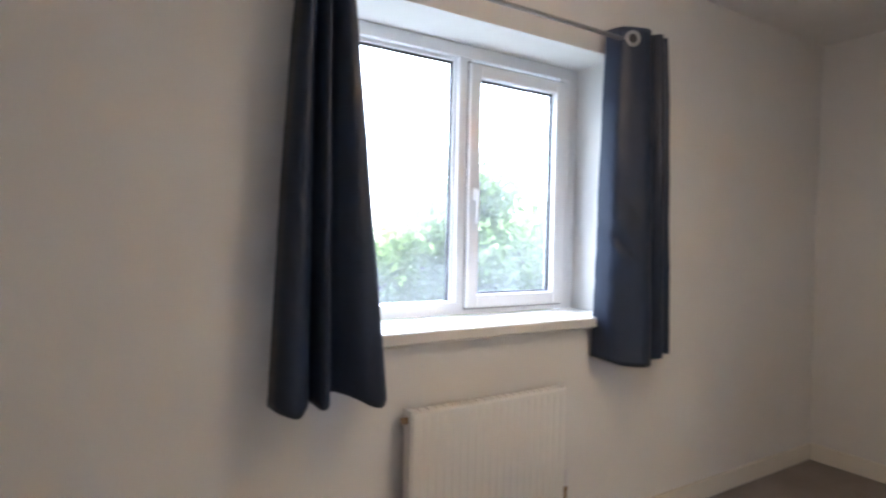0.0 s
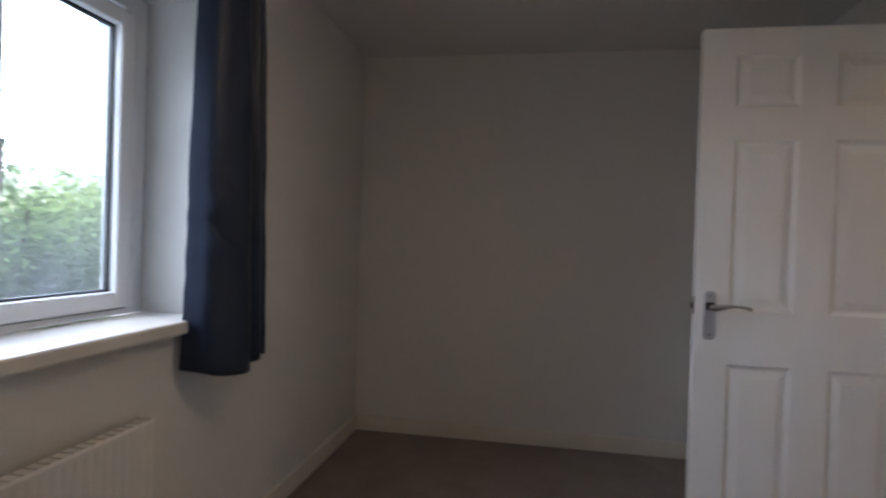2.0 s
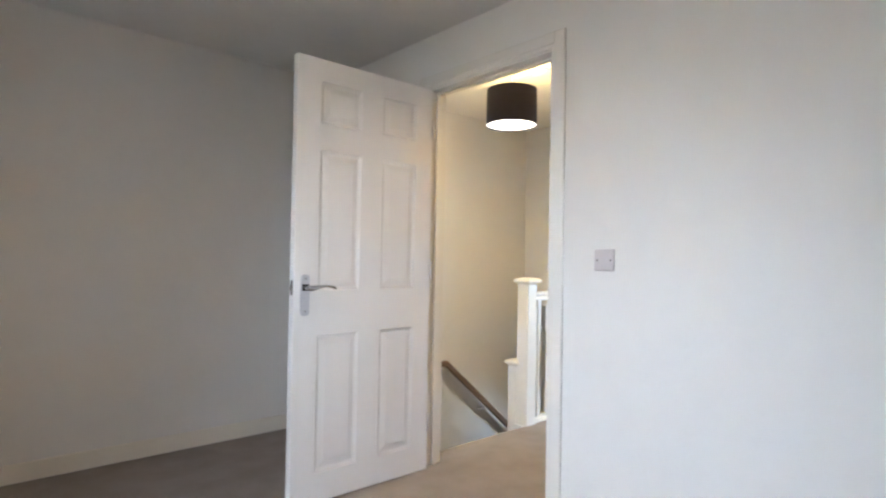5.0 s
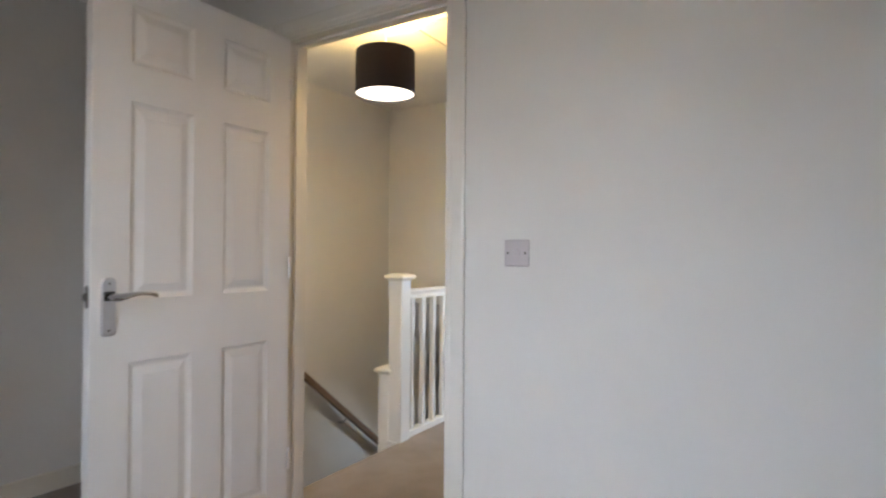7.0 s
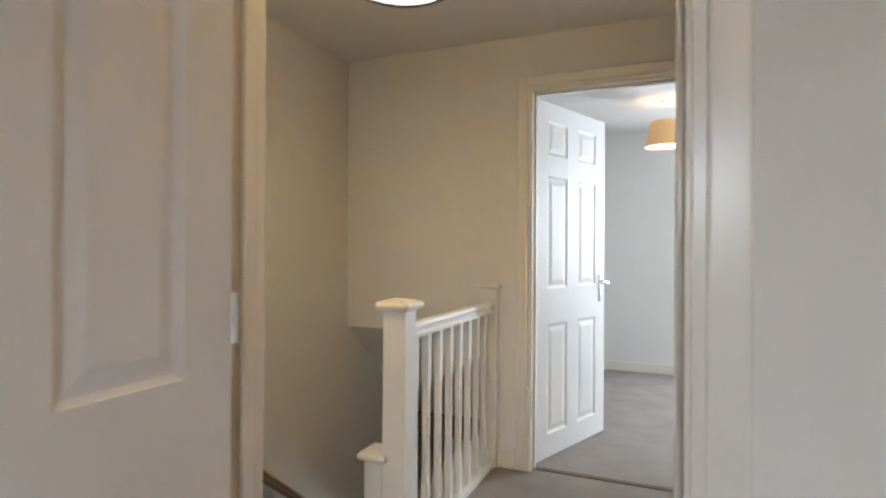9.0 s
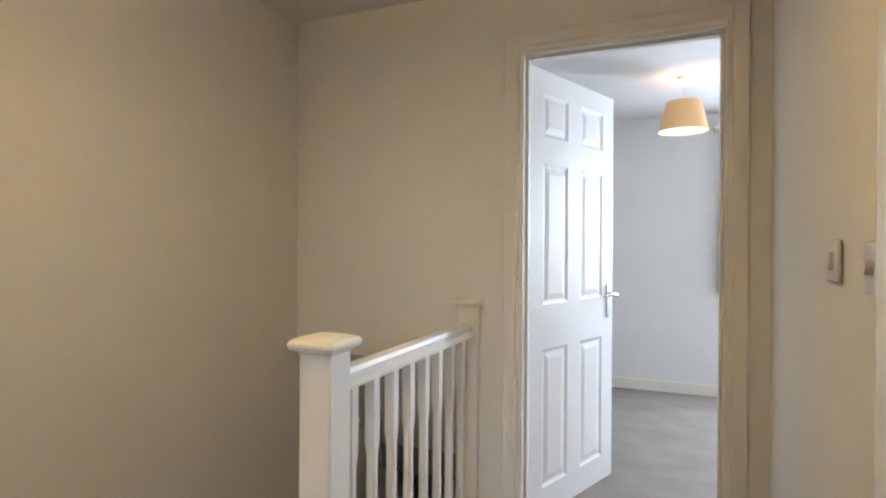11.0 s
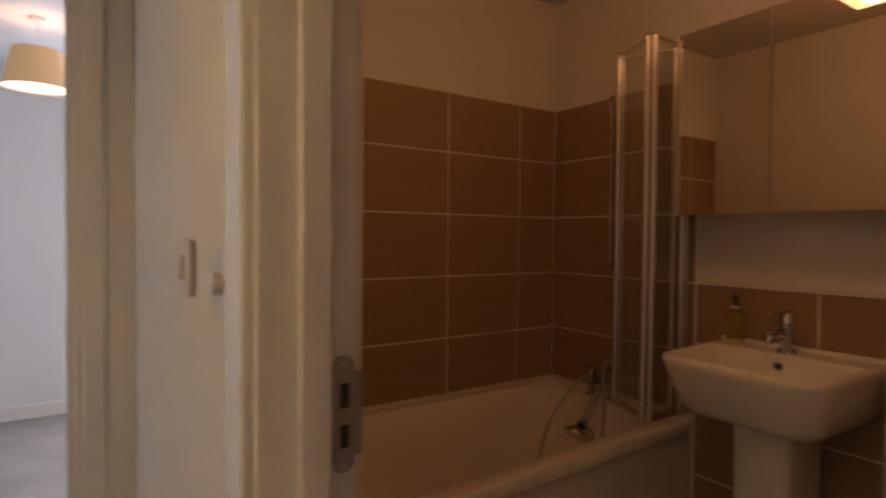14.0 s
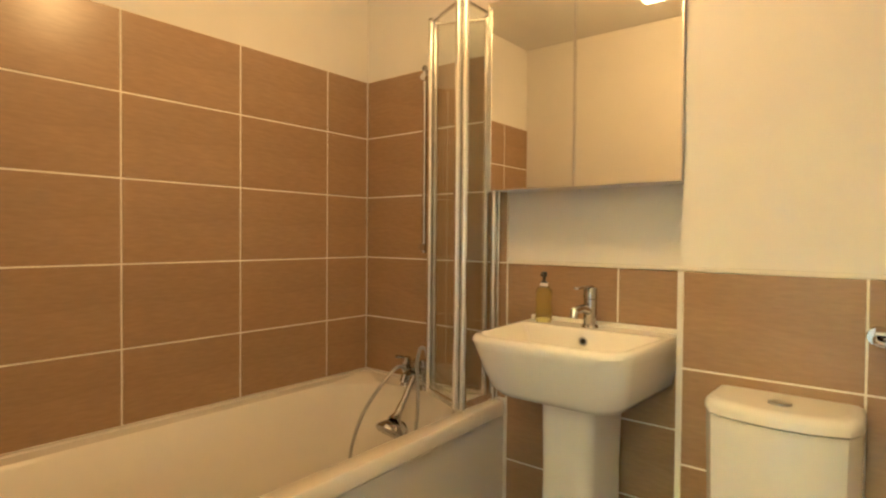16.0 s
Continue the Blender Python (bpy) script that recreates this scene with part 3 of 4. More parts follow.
def eyelet(parent, x, y, turn):
    bm = bmesh.new()
    n, k = 28, 10
    vs = [[bm.verts.new(((0.024 + 0.007 * math.cos(2 * math.pi * b / k)) * math.cos(2 * math.pi * a / n), 0.0045 * math.sin(2 * math.pi * b / k), (0.024 + 0.007 * math.cos(2 * math.pi * b / k)) * math.sin(2 * math.pi * a / n))) for b in range(k)] for a in range(n)]
    for a in range(n):
        for b in range(k):
            bm.faces.new((vs[a][b], vs[(a + 1) % n][b], vs[(a + 1) % n][(b + 1) % k], vs[a][(b + 1) % k]))
    o = part("eyelet", bm, STEEL, parent, "bright metal eyelet", smooth=True)
    o.matrix_basis = pose(x, y, POLE_Z, 0, 0, turn)
    # the cloth is uncut: a black disc paints the shade of the opening
    part("hole_shade", turned([(0.0001, -0.0012), (0.019, -0.0012), (0.019, 0.0012), (0.0001, 0.0012)], 20), GASKET, o).matrix_basis = pose(0, 0, 0, 90)


eyelet(cr, 3.20, 1.940, -20)
eyelet(cl_, 1.990, 1.928, 8)
pole = thing("curtain_pole", (0, 0, 0), "slim brushed steel curtain pole above the window", "curtain pole")
part("rod", tube([(1.80, POLE_Y, POLE_Z), (3.40, POLE_Y, POLE_Z)], 0.008, 14), STEEL, pole, smooth=True)
for x in (1.80, 3.40):
    part("finial", turned([(0.0001, -0.014), (0.010, -0.01), (0.014, 0.0), (0.010, 0.01), (0.0001, 0.014)], 18, (x, POLE_Y, POLE_Z)), STEEL, pole, smooth=True)
for x in (1.845, 3.385):
    part("bracket", tube([(x, POLE_Y, POLE_Z - 0.012), (x, 2.07, POLE_Z - 0.012)], 0.006, 10), STEEL, pole)

# ---- radiator ----
rad = thing("radiator", (2.315, 1.985, 0.24), "white enamelled panel radiator below the window", "radiator")
RW, RH = 0.635, 0.425
bm = bmesh.new()
prof = []
n = 20
for i in range(n):
    u0, w = 0.02 + i * (RW - 0.04) / n, (RW - 0.04) / n
    prof += [(u0, 0.0), (u0 + 0.30 * w, 0.0), (u0 + 0.40 * w, 0.0022), (u0 + 0.60 * w, 0.0022), (u0 + 0.70 * w, 0.0)]
prof = [(0.0, 0.006), (0.004, 0.0)] + prof + [(RW - 0.004, 0.0), (RW, 0.006)]
rows = [[bm.verts.new((u, min(d + dd, 0.008), z)) for u, d in prof] for z, dd in ((0.0, 0.008), (0.012, 0.0), (RH - 0.035, 0.0), (RH - 0.025, 0.0))]
top = [[bm.verts.new((u, 0.0 if 0 < u < RW else 0.006, z)) for u, d in prof] for z in (RH - 0.018, RH - 0.006)] + [[bm.verts.new((u, 0.006, RH)) for u, d in prof]]
rows += top
for a, b in zip(rows, rows[1:]):
    for i in range(len(a) - 1):
        bm.faces.new((a[i], a[i + 1], b[i + 1], b[i]))
part("front_panel", bm, RADIATOR, rad, smooth=True)
part("back_panel", boxes((0.004, RW - 0.004, 0.0085, 0.05, 0.003, RH - 0.022)), RADIATOR, rad)
part("top_grille", boxes(*[(0.01 + i * 0.0311, 0.01 + i * 0.0311 + 0.023, 0.009, 0.05, RH - 0.02, RH - 0.004) for i in range(20)]), RADIATOR, rad)
for u in (0.0, RW):
    part("side_panel", box(bmesh.new(), u - 0.004, u + 0.004, 0.006, 0.055, 0.0, RH + 0.002, 0.002), RADIATOR, rad)
part("bleed_plug", turned([(0.0001, 0), (0.011, 0), (0.011, 0.02), (0.0001, 0.02)], 14), BRONZE, rad, "brass coloured bleed plug").matrix_basis = pose(-0.002, 0.03, RH - 0.03, 0, -90)
for u, s in ((-0.03, -1), (RW + 0.03, 1)):
    v = part("valve", turned([(0.0001, -0.03), (0.012, -0.03), (0.013, -0.012), (0.010, 0.0), (0.010, 0.030), (0.013, 0.034), (0.013, 0.052), (0.0001, 0.052)], 18, (u, 0.03, 0)), BRONZE, rad, "dull bronze valve body on a thin pipe", smooth=True)
    part("valve_cap", turned([(0.0001, 0.050), (0.014, 0.050), (0.0155, 0.062), (0.0145, 0.092), (0.010, 0.105), (0.0001, 0.107)], 20, (u, 0.03, 0)), PLASTIC, v, "white plastic cap", smooth=True)
    part("pipe", tube([(u, 0.03, -0.24), (u, 0.03, -0.02)], 0.0075, 10), PLASTIC, v, smooth=True)
    part("tail", tube([(u, 0.03, 0.022), (u - s * 0.03, 0.03, 0.022)], 0.008, 10), BRONZE, v)
for u in (0.14, RW - 0.14):
    part("wall_bracket", boxes((u - 0.02, u + 0.02, 0.05, 0.085, 0.08, RH - 0.08)), STEEL, rad)


# ---- switches ----
def wall_plate(name, place, turn, label, rocker="none", screws=True):
    """Square plate standing off a wall: its face looks along local -y."""
    root = thing(name, place, label, "switch", "", turn)
    part("plate", box(bmesh.new(), -0.043, 0.043, -0.009, 0.0, -0.043, 0.043, 0.0045, 3), SWITCH, root, smooth=True)
    if screws:
        for x in (-0.030, 0.030):
            part("screw", turned([(0.0001, 0), (0.0042, 0), (0.0035, 0.0012), (0.0001, 0.0012)], 12), DULL, root).matrix_basis = pose(x, -0.009, 0, 90)
    if rocker == "dimple":
        part("centre", turned([(0.0001, 0), (0.013, 0), (0.012, 0.0018), (0.0001, 0.0022)], 24), SWITCH, root, smooth=True).matrix_basis = pose(0, -0.009, 0, 90)
    elif rocker == "rocker":
        bm = box(bmesh.new(), -0.011, 0.011, -0.016, -0.008, -0.019, 0.019, 0.002)
        for vtx in bm.verts:
            if vtx.co.y < -0.012:
                vtx.co.y += 0.10 * (vtx.co.z)
        part("rocker", bm, SWITCH, root)
    elif rocker == "thermostat":
        part("knob", turned([(0.0001, 0), (0.013, 0), (0.012, 0.012), (0.0001, 0.013)], 24), SWITCH, root, smooth=True).matrix_basis = pose(0, -0.009, 0.002, 90)
    return root


wall_plate("wall_plate", (2.773, -0.40, 1.106), 180, "white square plastic wall plate with two screws", "dimple")
wall_plate("light_switch", (2.882, -1.588, 1.183), 90, "white plastic rocker switch on the landing wall", "rocker", False)
wall_plate("room_control", (2.882, -1.33, 1.175), 90, "white plastic room control beside the bathroom door", "thermostat", False)


# ---- pendant lamps ----
def pendant(name, place, r_top, r_bot, z0, z1, ceiling, cloth, glow, label, shade_label):
    root = thing(name, (place[0], place[1], 0), label, "pendant lamp")
    part("ceiling_rose", turned([(0.0001, ceiling), (0.04, ceiling), (0.038, ceiling - 0.012), (0.02, ceiling - 0.022), (0.0001, ceiling - 0.024)], 28), PLASTIC, root, smooth=True)
    part("flex", tube([(0, 0, z1 - 0.02), (0, 0, ceiling - 0.02)], 0.003, 8), PLASTIC, root)
    sh = part("shade", turned([(r_bot, z0), (r_top, z1), (r_top - 0.003, z1), (r_bot - 0.003, z0), (r_bot, z0)], 56), cloth, root, shade_label, smooth=True)
    part("spider", boxes((-r_top, r_top, -0.0015, 0.0015, z1 - 0.022, z1 - 0.019), (-0.0015, 0.0015, -r_top, r_top, z1 - 0.026, z1 - 0.023)), STEEL, sh)
    part("diffuser", turned([(0.0001, z0 + 0.008), (r_bot - 0.004, z0 + 0.008), (r_bot - 0.004, z0 + 0.011), (0.0001, z0 + 0.011)], 48), glow, sh, "glowing white diffuser disc")
    return root


pendant("pendant_lamp", (3.76, -0.96), 0.148, 0.15, 1.897, 2.11, H, SHADE, BULB_W, "lit drum pendant lamp hanging over the landing", "dark purple-black drum shade")
pendant("pendant_lamp", (3.16, -4.12), 0.105, 0.15, 1.95, 2.14, H, TANSHADE, BULB_W, "lit pendant lamp with tan tapered shade, far bedroom", "tan tapered cloth shade")
# unseen lamp inferred from the curtain shadows; its glowing cream shade is added
pendant("pendant_lamp", (2.75, 1.0), 0.148, 0.15, 1.897, 2.11, H, CREAMSHADE, BULB_W, "lit drum pendant lamp hanging in the bedroom", "glowing cream drum shade, unseen, added to spread light")

# loft hatch in the landing ceiling
hatch = thing("loft_hatch", (3.535, -1.44, H), "white painted loft hatch with thin trim in the landing ceiling", "loft hatch")
for x0, x1, y0, y1 in ((-0.22, 0.22, -0.305, -0.262), (-0.22, 0.22, 0.262, 0.305), (-0.22, -0.177, -0.262, 0.262), (0.177, 0.22, -0.262, 0.262)):
    part("trim", box(bmesh.new(), x0, x1, y0, y1, -0.013, 0.0, 0.003), SKIRT, hatch)
part("panel", box(bmesh.new(), -0.174, 0.174, -0.259, 0.259, -0.005, 0.0, 0.0015), CEIL, hatch)

# ---- balustrade ----
NX, NY = 4.0, -1.42
bal = thing("balustrade", (NX, NY, 0), "white painted balustrade with square newel and chamfered balusters", "balustrade")


def newel(x0, x1, y0, y1, z0, z1, over=0.022):
    bm = box(bmesh.new(), x0, x1, y0, y1, z0, z1 - 0.035, 0.004)
    return bm, (x0 - over, x1 + over, y0 - over, y1 + over, z1)


def capped(parent, x0, x1, y0, y1, z0, z1, over=0.022):
    bm, c = newel(x0, x1, y0, y1, z0, z1, over)
    post = part("newel_post", bm, RAILPAINT, parent)
    cx, cy, hx, hy = (c[0] + c[1]) / 2, (c[2] + c[3]) / 2, (c[1] - c[0]) / 2, (c[3] - c[2]) / 2
    rings = [rounded(cx, cy, hx - a, hy - a, 0.004, z1 - b, 2) for a, b in ((0.02, 0.045), (0.014, 0.036), (0.004, 0.034), (0.0, 0.026), (0.0, 0.018), (0.006, 0.010), (0.03, 0.002), (0.045, 0.0))]
    part("newel_cap", loft(rings, True, True), RAILPAINT, post)


capped(bal, -0.046, 0.046, -0.046, 0.046, -0.2, 0.985)
capped(bal, 0.046, 0.122, -0.046, 0.046, -0.55, 0.428, 0.02)
capped(bal, -0.046, 0.046, -1.058, -1.02, 0.0, 0.995, 0.018)
LEN = 1.02
bm = bmesh.new()
sec = [(-0.030, 0.83), (0.030, 0.83), (0.030, 0.842), (0.018, 0.850), (0.020, 0.862), (0.028, 0.872), (0.022, 0.884), (0.0, 0.889), (-0.022, 0.884), (-0.028, 0.872), (-0.020, 0.862), (-0.018, 0.850), (-0.030, 0.842)]
part("handrail", loft([[(x, -0.044, z) for x, z in sec], [(x, -LEN, z) for x, z in sec]], True, True), RAILPAINT, bal)
part("base_rail", box(bmesh.new(), -0.030, 0.030, -LEN, -0.044, 0.0, 0.035, 0.004), RAILPAINT, bal)
w0, w1 = 0.016, 0.0132
prof = [(w0, 0.03), (w0, 0.20), (w1 + 0.001, 0.235), (w1 + 0.001, 0.60), (w0, 0.635), (w0, 0.832)]


def baluster():
    rings = []
    for r, z in prof:
        c = 0.0 if r == w0 else 0.006
        rings.append([(-r + c, -r, z), (r - c, -r, z), (r, -r + c, z), (r, r - c, z), (r - c, r, z), (-r + c, r, z), (-r, r - c, z), (-r, -r + c, z)])
    return loft(rings)


me = None
for i in range(8):
    y = -0.044 - (i + 0.62) * (LEN - 0.044) / 8.25
    if me is None:
        o = part("baluster", baluster(), RAILPAINT, bal)
        me = o.data
    else:
        o = new("baluster", me)
        o.parent = bal
    o.location = (0, y, 0)

# stairs: three winders round the newel, then a straight flight down along the wall
st = tagged(new("stairs"), "carpeted winding stairs going down beside the landing", "stairs", kind="structure")
R = 0.19
corner = (4.0, -1.42)
fan = [(4.0, -0.505), (4.45, -0.505), (4.91, -0.9), (4.91, -1.42)]
for i in range(3):
    bm = bmesh.new()
    poly = [corner, fan[i], fan[i + 1]] if i != 1 else [corner, fan[1], (4.91, -0.505), fan[2]]
    lo = [bm.verts.new((x, y, -0.9)) for x, y in poly]
    hi = [bm.verts.new((x, y, -R * (i + 1))) for x, y in poly]
    bm.faces.new(hi), bm.faces.new(list(reversed(lo)))
    for k in range(len(poly)):
        bm.faces.new((lo[k], lo[(k + 1) % len(poly)], hi[(k + 1) % len(poly)], hi[k]))
    bmesh.ops.recalc_face_normals(bm, faces=bm.faces)
    part("winder_tread", bm, CARPET, st)
for i in range(10):
    y = -1.42 - 0.21 * i
    part("tread", box(bmesh.new(), 4.052, 4.908, y - 0.23, y, -R * (i + 5), -R * (i + 4), 0.012), CARPET, st)
hr = thing("wall_handrail", (0, 0, 0), "brown varnished wooden handrail on the stair wall", "handrail")
start, kink, foot = Vector((4.85, -0.60, 0.265)), Vector((4.85, -1.46, 0.265)), Vector((4.85, -3.0, -1.015))
sec = [(-0.018, -0.012), (0.018, -0.012), (0.022, 0.0), (0.018, 0.008), (0.022, 0.019), (0.012, 0.030), (-0.012, 0.030), (-0.022, 0.019), (-0.018, 0.008), (-0.022, 0.0)]
level_up = Vector((0, 0, 1))
slope_up = (foot - kink).normalized().cross(Vector((1, 0, 0)))
slope_up = slope_up if slope_up.z > 0 else -slope_up
mitre = (level_up + slope_up).normalized()
mitre /= mitre.dot(slope_up)
part("rail", loft([[p + Vector((a, 0, 0)) + up * b for a, b in sec] for p, up in ((start, level_up), (kink, mitre), (foot, slope_up))], True, True), WOOD, hr)
for p, up in ((start.lerp(kink, 0.4), level_up), (kink.lerp(foot, 0.3), slope_up), (kink.lerp(foot, 0.75), slope_up)):
    part("rail_bracket", tube([p - up * 0.012, p - up * 0.06 + Vector((0.02, 0, 0)), p - up * 0.06 + Vector((0.06, 0, 0))], 0.006, 8), STEEL, hr)


# ---- bathroom fittings ----
bath = thing("bathtub", (0, 0, 0), "white acrylic bathtub with panelled side along the tiled wall", "bathtub")
X0, X1, Y0, Y1, RZ = 1.157, 2.772, -2.543, -1.831, 0.586
cx, cy = (X0 + X1) / 2, (Y0 + Y1) / 2
hx, hy = (X1 - X0) / 2, (Y1 - Y0) / 2
icx, icy = cx + 0.0, cy + 0.005
rings = [rounded(cx, cy, hx, hy, 0.012, RZ - 0.045, 8), rounded(cx, cy, hx, hy, 0.012, RZ - 0.008, 8), rounded(cx, cy, hx - 0.006, hy - 0.006, 0.012, RZ, 8),
         rounded(icx, icy, hx - 0.115, hy - 0.062, 0.13, RZ, 8), rounded(icx, icy, hx - 0.128, hy - 0.075, 0.13, RZ - 0.012, 8), rounded(icx, icy, hx - 0.16, hy - 0.10, 0.14, RZ - 0.2, 8),
         rounded(icx, icy, hx - 0.19, hy - 0.13, 0.14, RZ - 0.36, 8), rounded(icx, icy, hx - 0.25, hy - 0.19, 0.12, RZ - 0.40, 8)]
rings = [[(x, y + 0.071 * max(0.0, (y - cy) / hy) * (x - X0) / (X1 - X0), z) for x, y, z in r] for r in rings]
part("tub", loft(rings, False, True), ACRYLIC, bath, smooth=True)
side = [(X0 + 0.002, Y1 - 0.04), (X1 - 0.004, Y1 + 0.036), (X1 - 0.004, Y1 + 0.063), (X0 + 0.002, Y1 - 0.008)]
part("side_panel", loft([[(x, y, z) for x, y in side] for z in (0.0, RZ - 0.052)], True, True), ACRYLIC, bath)
part("waste", turned([(0.0001, 0), (0.035, 0), (0.03, 0.004), (0.0001, 0.004)], 24, (1.45, icy, RZ - 0.40)), CHROME, bath)
part("overflow", turned([(0.0001, 0), (0.03, 0), (0.026, 0.008), (0.0001, 0.01)], 24), CHROME, bath, smooth=True).matrix_basis = pose(1.317, icy, RZ - 0.14, 0, 82)
setting("bath_sealant", boxes((X0, X1, -2.5435, -2.531, RZ - 0.002, RZ + 0.006), (X0 + 0.002, 1.174, -2.531, -1.84, RZ - 0.002, RZ + 0.006)), GLOSS, "white sealant bead between bath and tiles", "sealant")

mix = thing("bath_mixer", (1.235, -2.13, RZ), "chrome bath shower mixer with hose and hand shower", "bath tap")
for dy, out in ((-0.105, -1), (-0.015, 1)):
    part("pillar", turned([(0.0001, 0), (0.024, 0), (0.021, 0.01), (0.013, 0.016), (0.013, 0.050), (0.018, 0.055), (0.018, 0.078), (0.0001, 0.082)], 20, (0, dy, 0)), CHROME, mix, smooth=True)
    h = part("tap_head", turned([(0.0001, 0.080), (0.018, 0.080), (0.020, 0.092), (0.015, 0.110), (0.0001, 0.113)], 20, (0, dy, 0)), CHROME, mix, smooth=True)
    part("tap_lever", tube([(0, dy, 0.104), (0.02, dy + out * 0.014, 0.112), (0.036, dy + out * 0.024, 0.112)], [0.007, 0.006, 0.007], 10), CHROME, h, smooth=True)
part("bridge", tube([(0, -0.105, 0.058), (0, -0.015, 0.058)], 0.016, 16), CHROME, mix, smooth=True)
part("spout", tube(curve_points((0, -0.06, 0.058), (0.035, -0.055, 0.064), (0.07, -0.05, 0.056), (0.082, -0.048, 0.036), steps=5), [0.014] * 8 + [0.012] * 8, 14), CHROME, mix, smooth=True)
part("cradle", tube(curve_points((0, -0.055, 0.065), (0.0, -0.05, 0.10), (0.03, -0.035, 0.105), (0.055, -0.015, 0.085), steps=5), 0.009, 10), CHROME, mix, smooth=True)
hs = part("hand_shower", tube(curve_points((0.07, -0.005, 0.06), (0.12, -0.005, -0.01), (0.17, -0.005, -0.075), steps=6), [0.012] * 8 + [0.014] * 3 + [0.02, 0.028][:2], 14), CHROME, mix, smooth=True)
part("spray_head", turned([(0.0001, 0.024), (0.018, 0.022), (0.038, 0.004), (0.052, -0.012), (0.053, -0.02), (0.046, -0.026), (0.0001, -0.027)], 28), CHROME, hs, smooth=True).matrix_basis = pose(0.185, -0.005, -0.092, 0, -38)
part("hose", tube(curve_points((0.012, -0.10, 0.068), (0.05, -0.105, 0.078), (0.11, -0.115, 0.035), (0.20, -0.14, -0.08), (0.255, -0.14, -0.22), (0.25, -0.10, -0.31), (0.20, -0.02, -0.345), (0.15, 0.03, -0.28), (0.12, 0.05, -0.12), (0.085, 0.03, 0.02), (0.072, 0.012, 0.11), (0.055, 0.014, 0.165), (0.035, 0.024, 0.155), (0.022, 0.026, 0.09), (0.018, 0.024, 0.03), steps=8), 0.0065, 10), STEEL, mix, "flexible steel hose", smooth=True)

# shower riser on the end wall
riser = thing("shower_riser", (0, 0, 0), "chrome shower riser rail on the tiled wall", "shower rail")
part("rail", tube([(1.235, -2.15, 1.10), (1.235, -2.15, 1.78)], 0.009, 12), CHROME, riser, smooth=True)
for z in (1.12, 1.755):
    part("bracket", tube([(1.165, -2.15, z), (1.25, -2.15, z)], 0.014, 14), CHROME, riser, smooth=True)
part("slider", turned([(0.0001, 0), (0.012, 0), (0.013, 0.012), (0.008, 0.02), (0.0001, 0.021)], 16, (1.235, -2.15, 1.778)), DULL, riser, smooth=True)

# folding bath screen, folded back towards the wall
scr = thing("bath_screen", (0, 0, 0), "folded glass bath screen in polished aluminium frames", "bath screen")
SZ0, SZ1 = RZ + 0.012, 1.928


def leaf_between(a, b, name):
    a, b = Vector(a), Vector(b)
    d = (b - a).normalized()
    nrm = Vector((-d.y, d.x))
    length = (b - a).length
    root = new(name)
    root.parent = scr
    root.matrix_basis = Matrix(((d.x, nrm.x, 0, a.x), (d.y, nrm.y, 0, a.y), (0, 0, 1, 0), (0, 0, 0, 1)))
    me = mesh_of(name, boxes((0.012, length - 0.012, -0.002, 0.002, SZ0 + 0.015, SZ1 - 0.015)), SCREEN)
    g = new("glass", me)
    g.parent = root
    g.visible_shadow = False
    for u in (0.008, length - 0.008):
        part("stile", tube([(u, 0, SZ0), (u, 0, SZ1)], 0.0115, 12), ALU, root, smooth=True)
        part("end_cap", turned([(0.0001, 0), (0.0125, 0), (0.0125, 0.004), (0.010, 0.007), (0.0001, 0.007)], 14, (u, 0, SZ1 - 0.001)), DULL, root, smooth=True)
    for z, h in ((SZ0 + 0.011, 0.011), (SZ1 - 0.006, 0.004)):
        part("bar", box(bmesh.new(), 0.01, length - 0.01, -0.007, 0.007, z - h, z + h, 0.002), ALU, root)


part("wall_channel", box(bmesh.new(), 1.166, 1.186, -1.882, -1.848, SZ0, SZ1, 0.003), ALU, scr)
leaf_between((1.192, -1.862), (1.378, -1.862), "screen_panel")
leaf_between((1.384, -1.876), (1.292, -2.078), "screen_panel")
leaf_between((1.272, -2.078), (1.190, -1.895), "screen_panel")
part("bottom_seal", boxes((1.19, 1.38, -1.868, -1.856, RZ, SZ0 + 0.001)), ALU, scr)

# washbasin on its pedestal
SY = -1.475
basin = thing("washbasin", (0, 0, 0), "white ceramic washbasin on a full pedestal", "washbasin")


def d_ring(z, back, front, hb, hf, r=0.05, n=7):
    """Outline of the basin: straight at the wall, wide rounded front."""
    pts = []
    for x, y, rr, a0 in ((front, hf, r, 0), (back, hb, 0.012, 90), (back, -hb, 0.012, 180), (front, -hf, r, 270)):
        sx, sy = (1 if x == front else -1), (1 if y > 0 else -1)
        for k in range(n + 1):
            a = radians(a0 + 90 * k / n)
            pts.append((x - sx * rr + rr * math.cos(a), SY + y - sy * rr + rr * math.sin(a), z))
    return pts


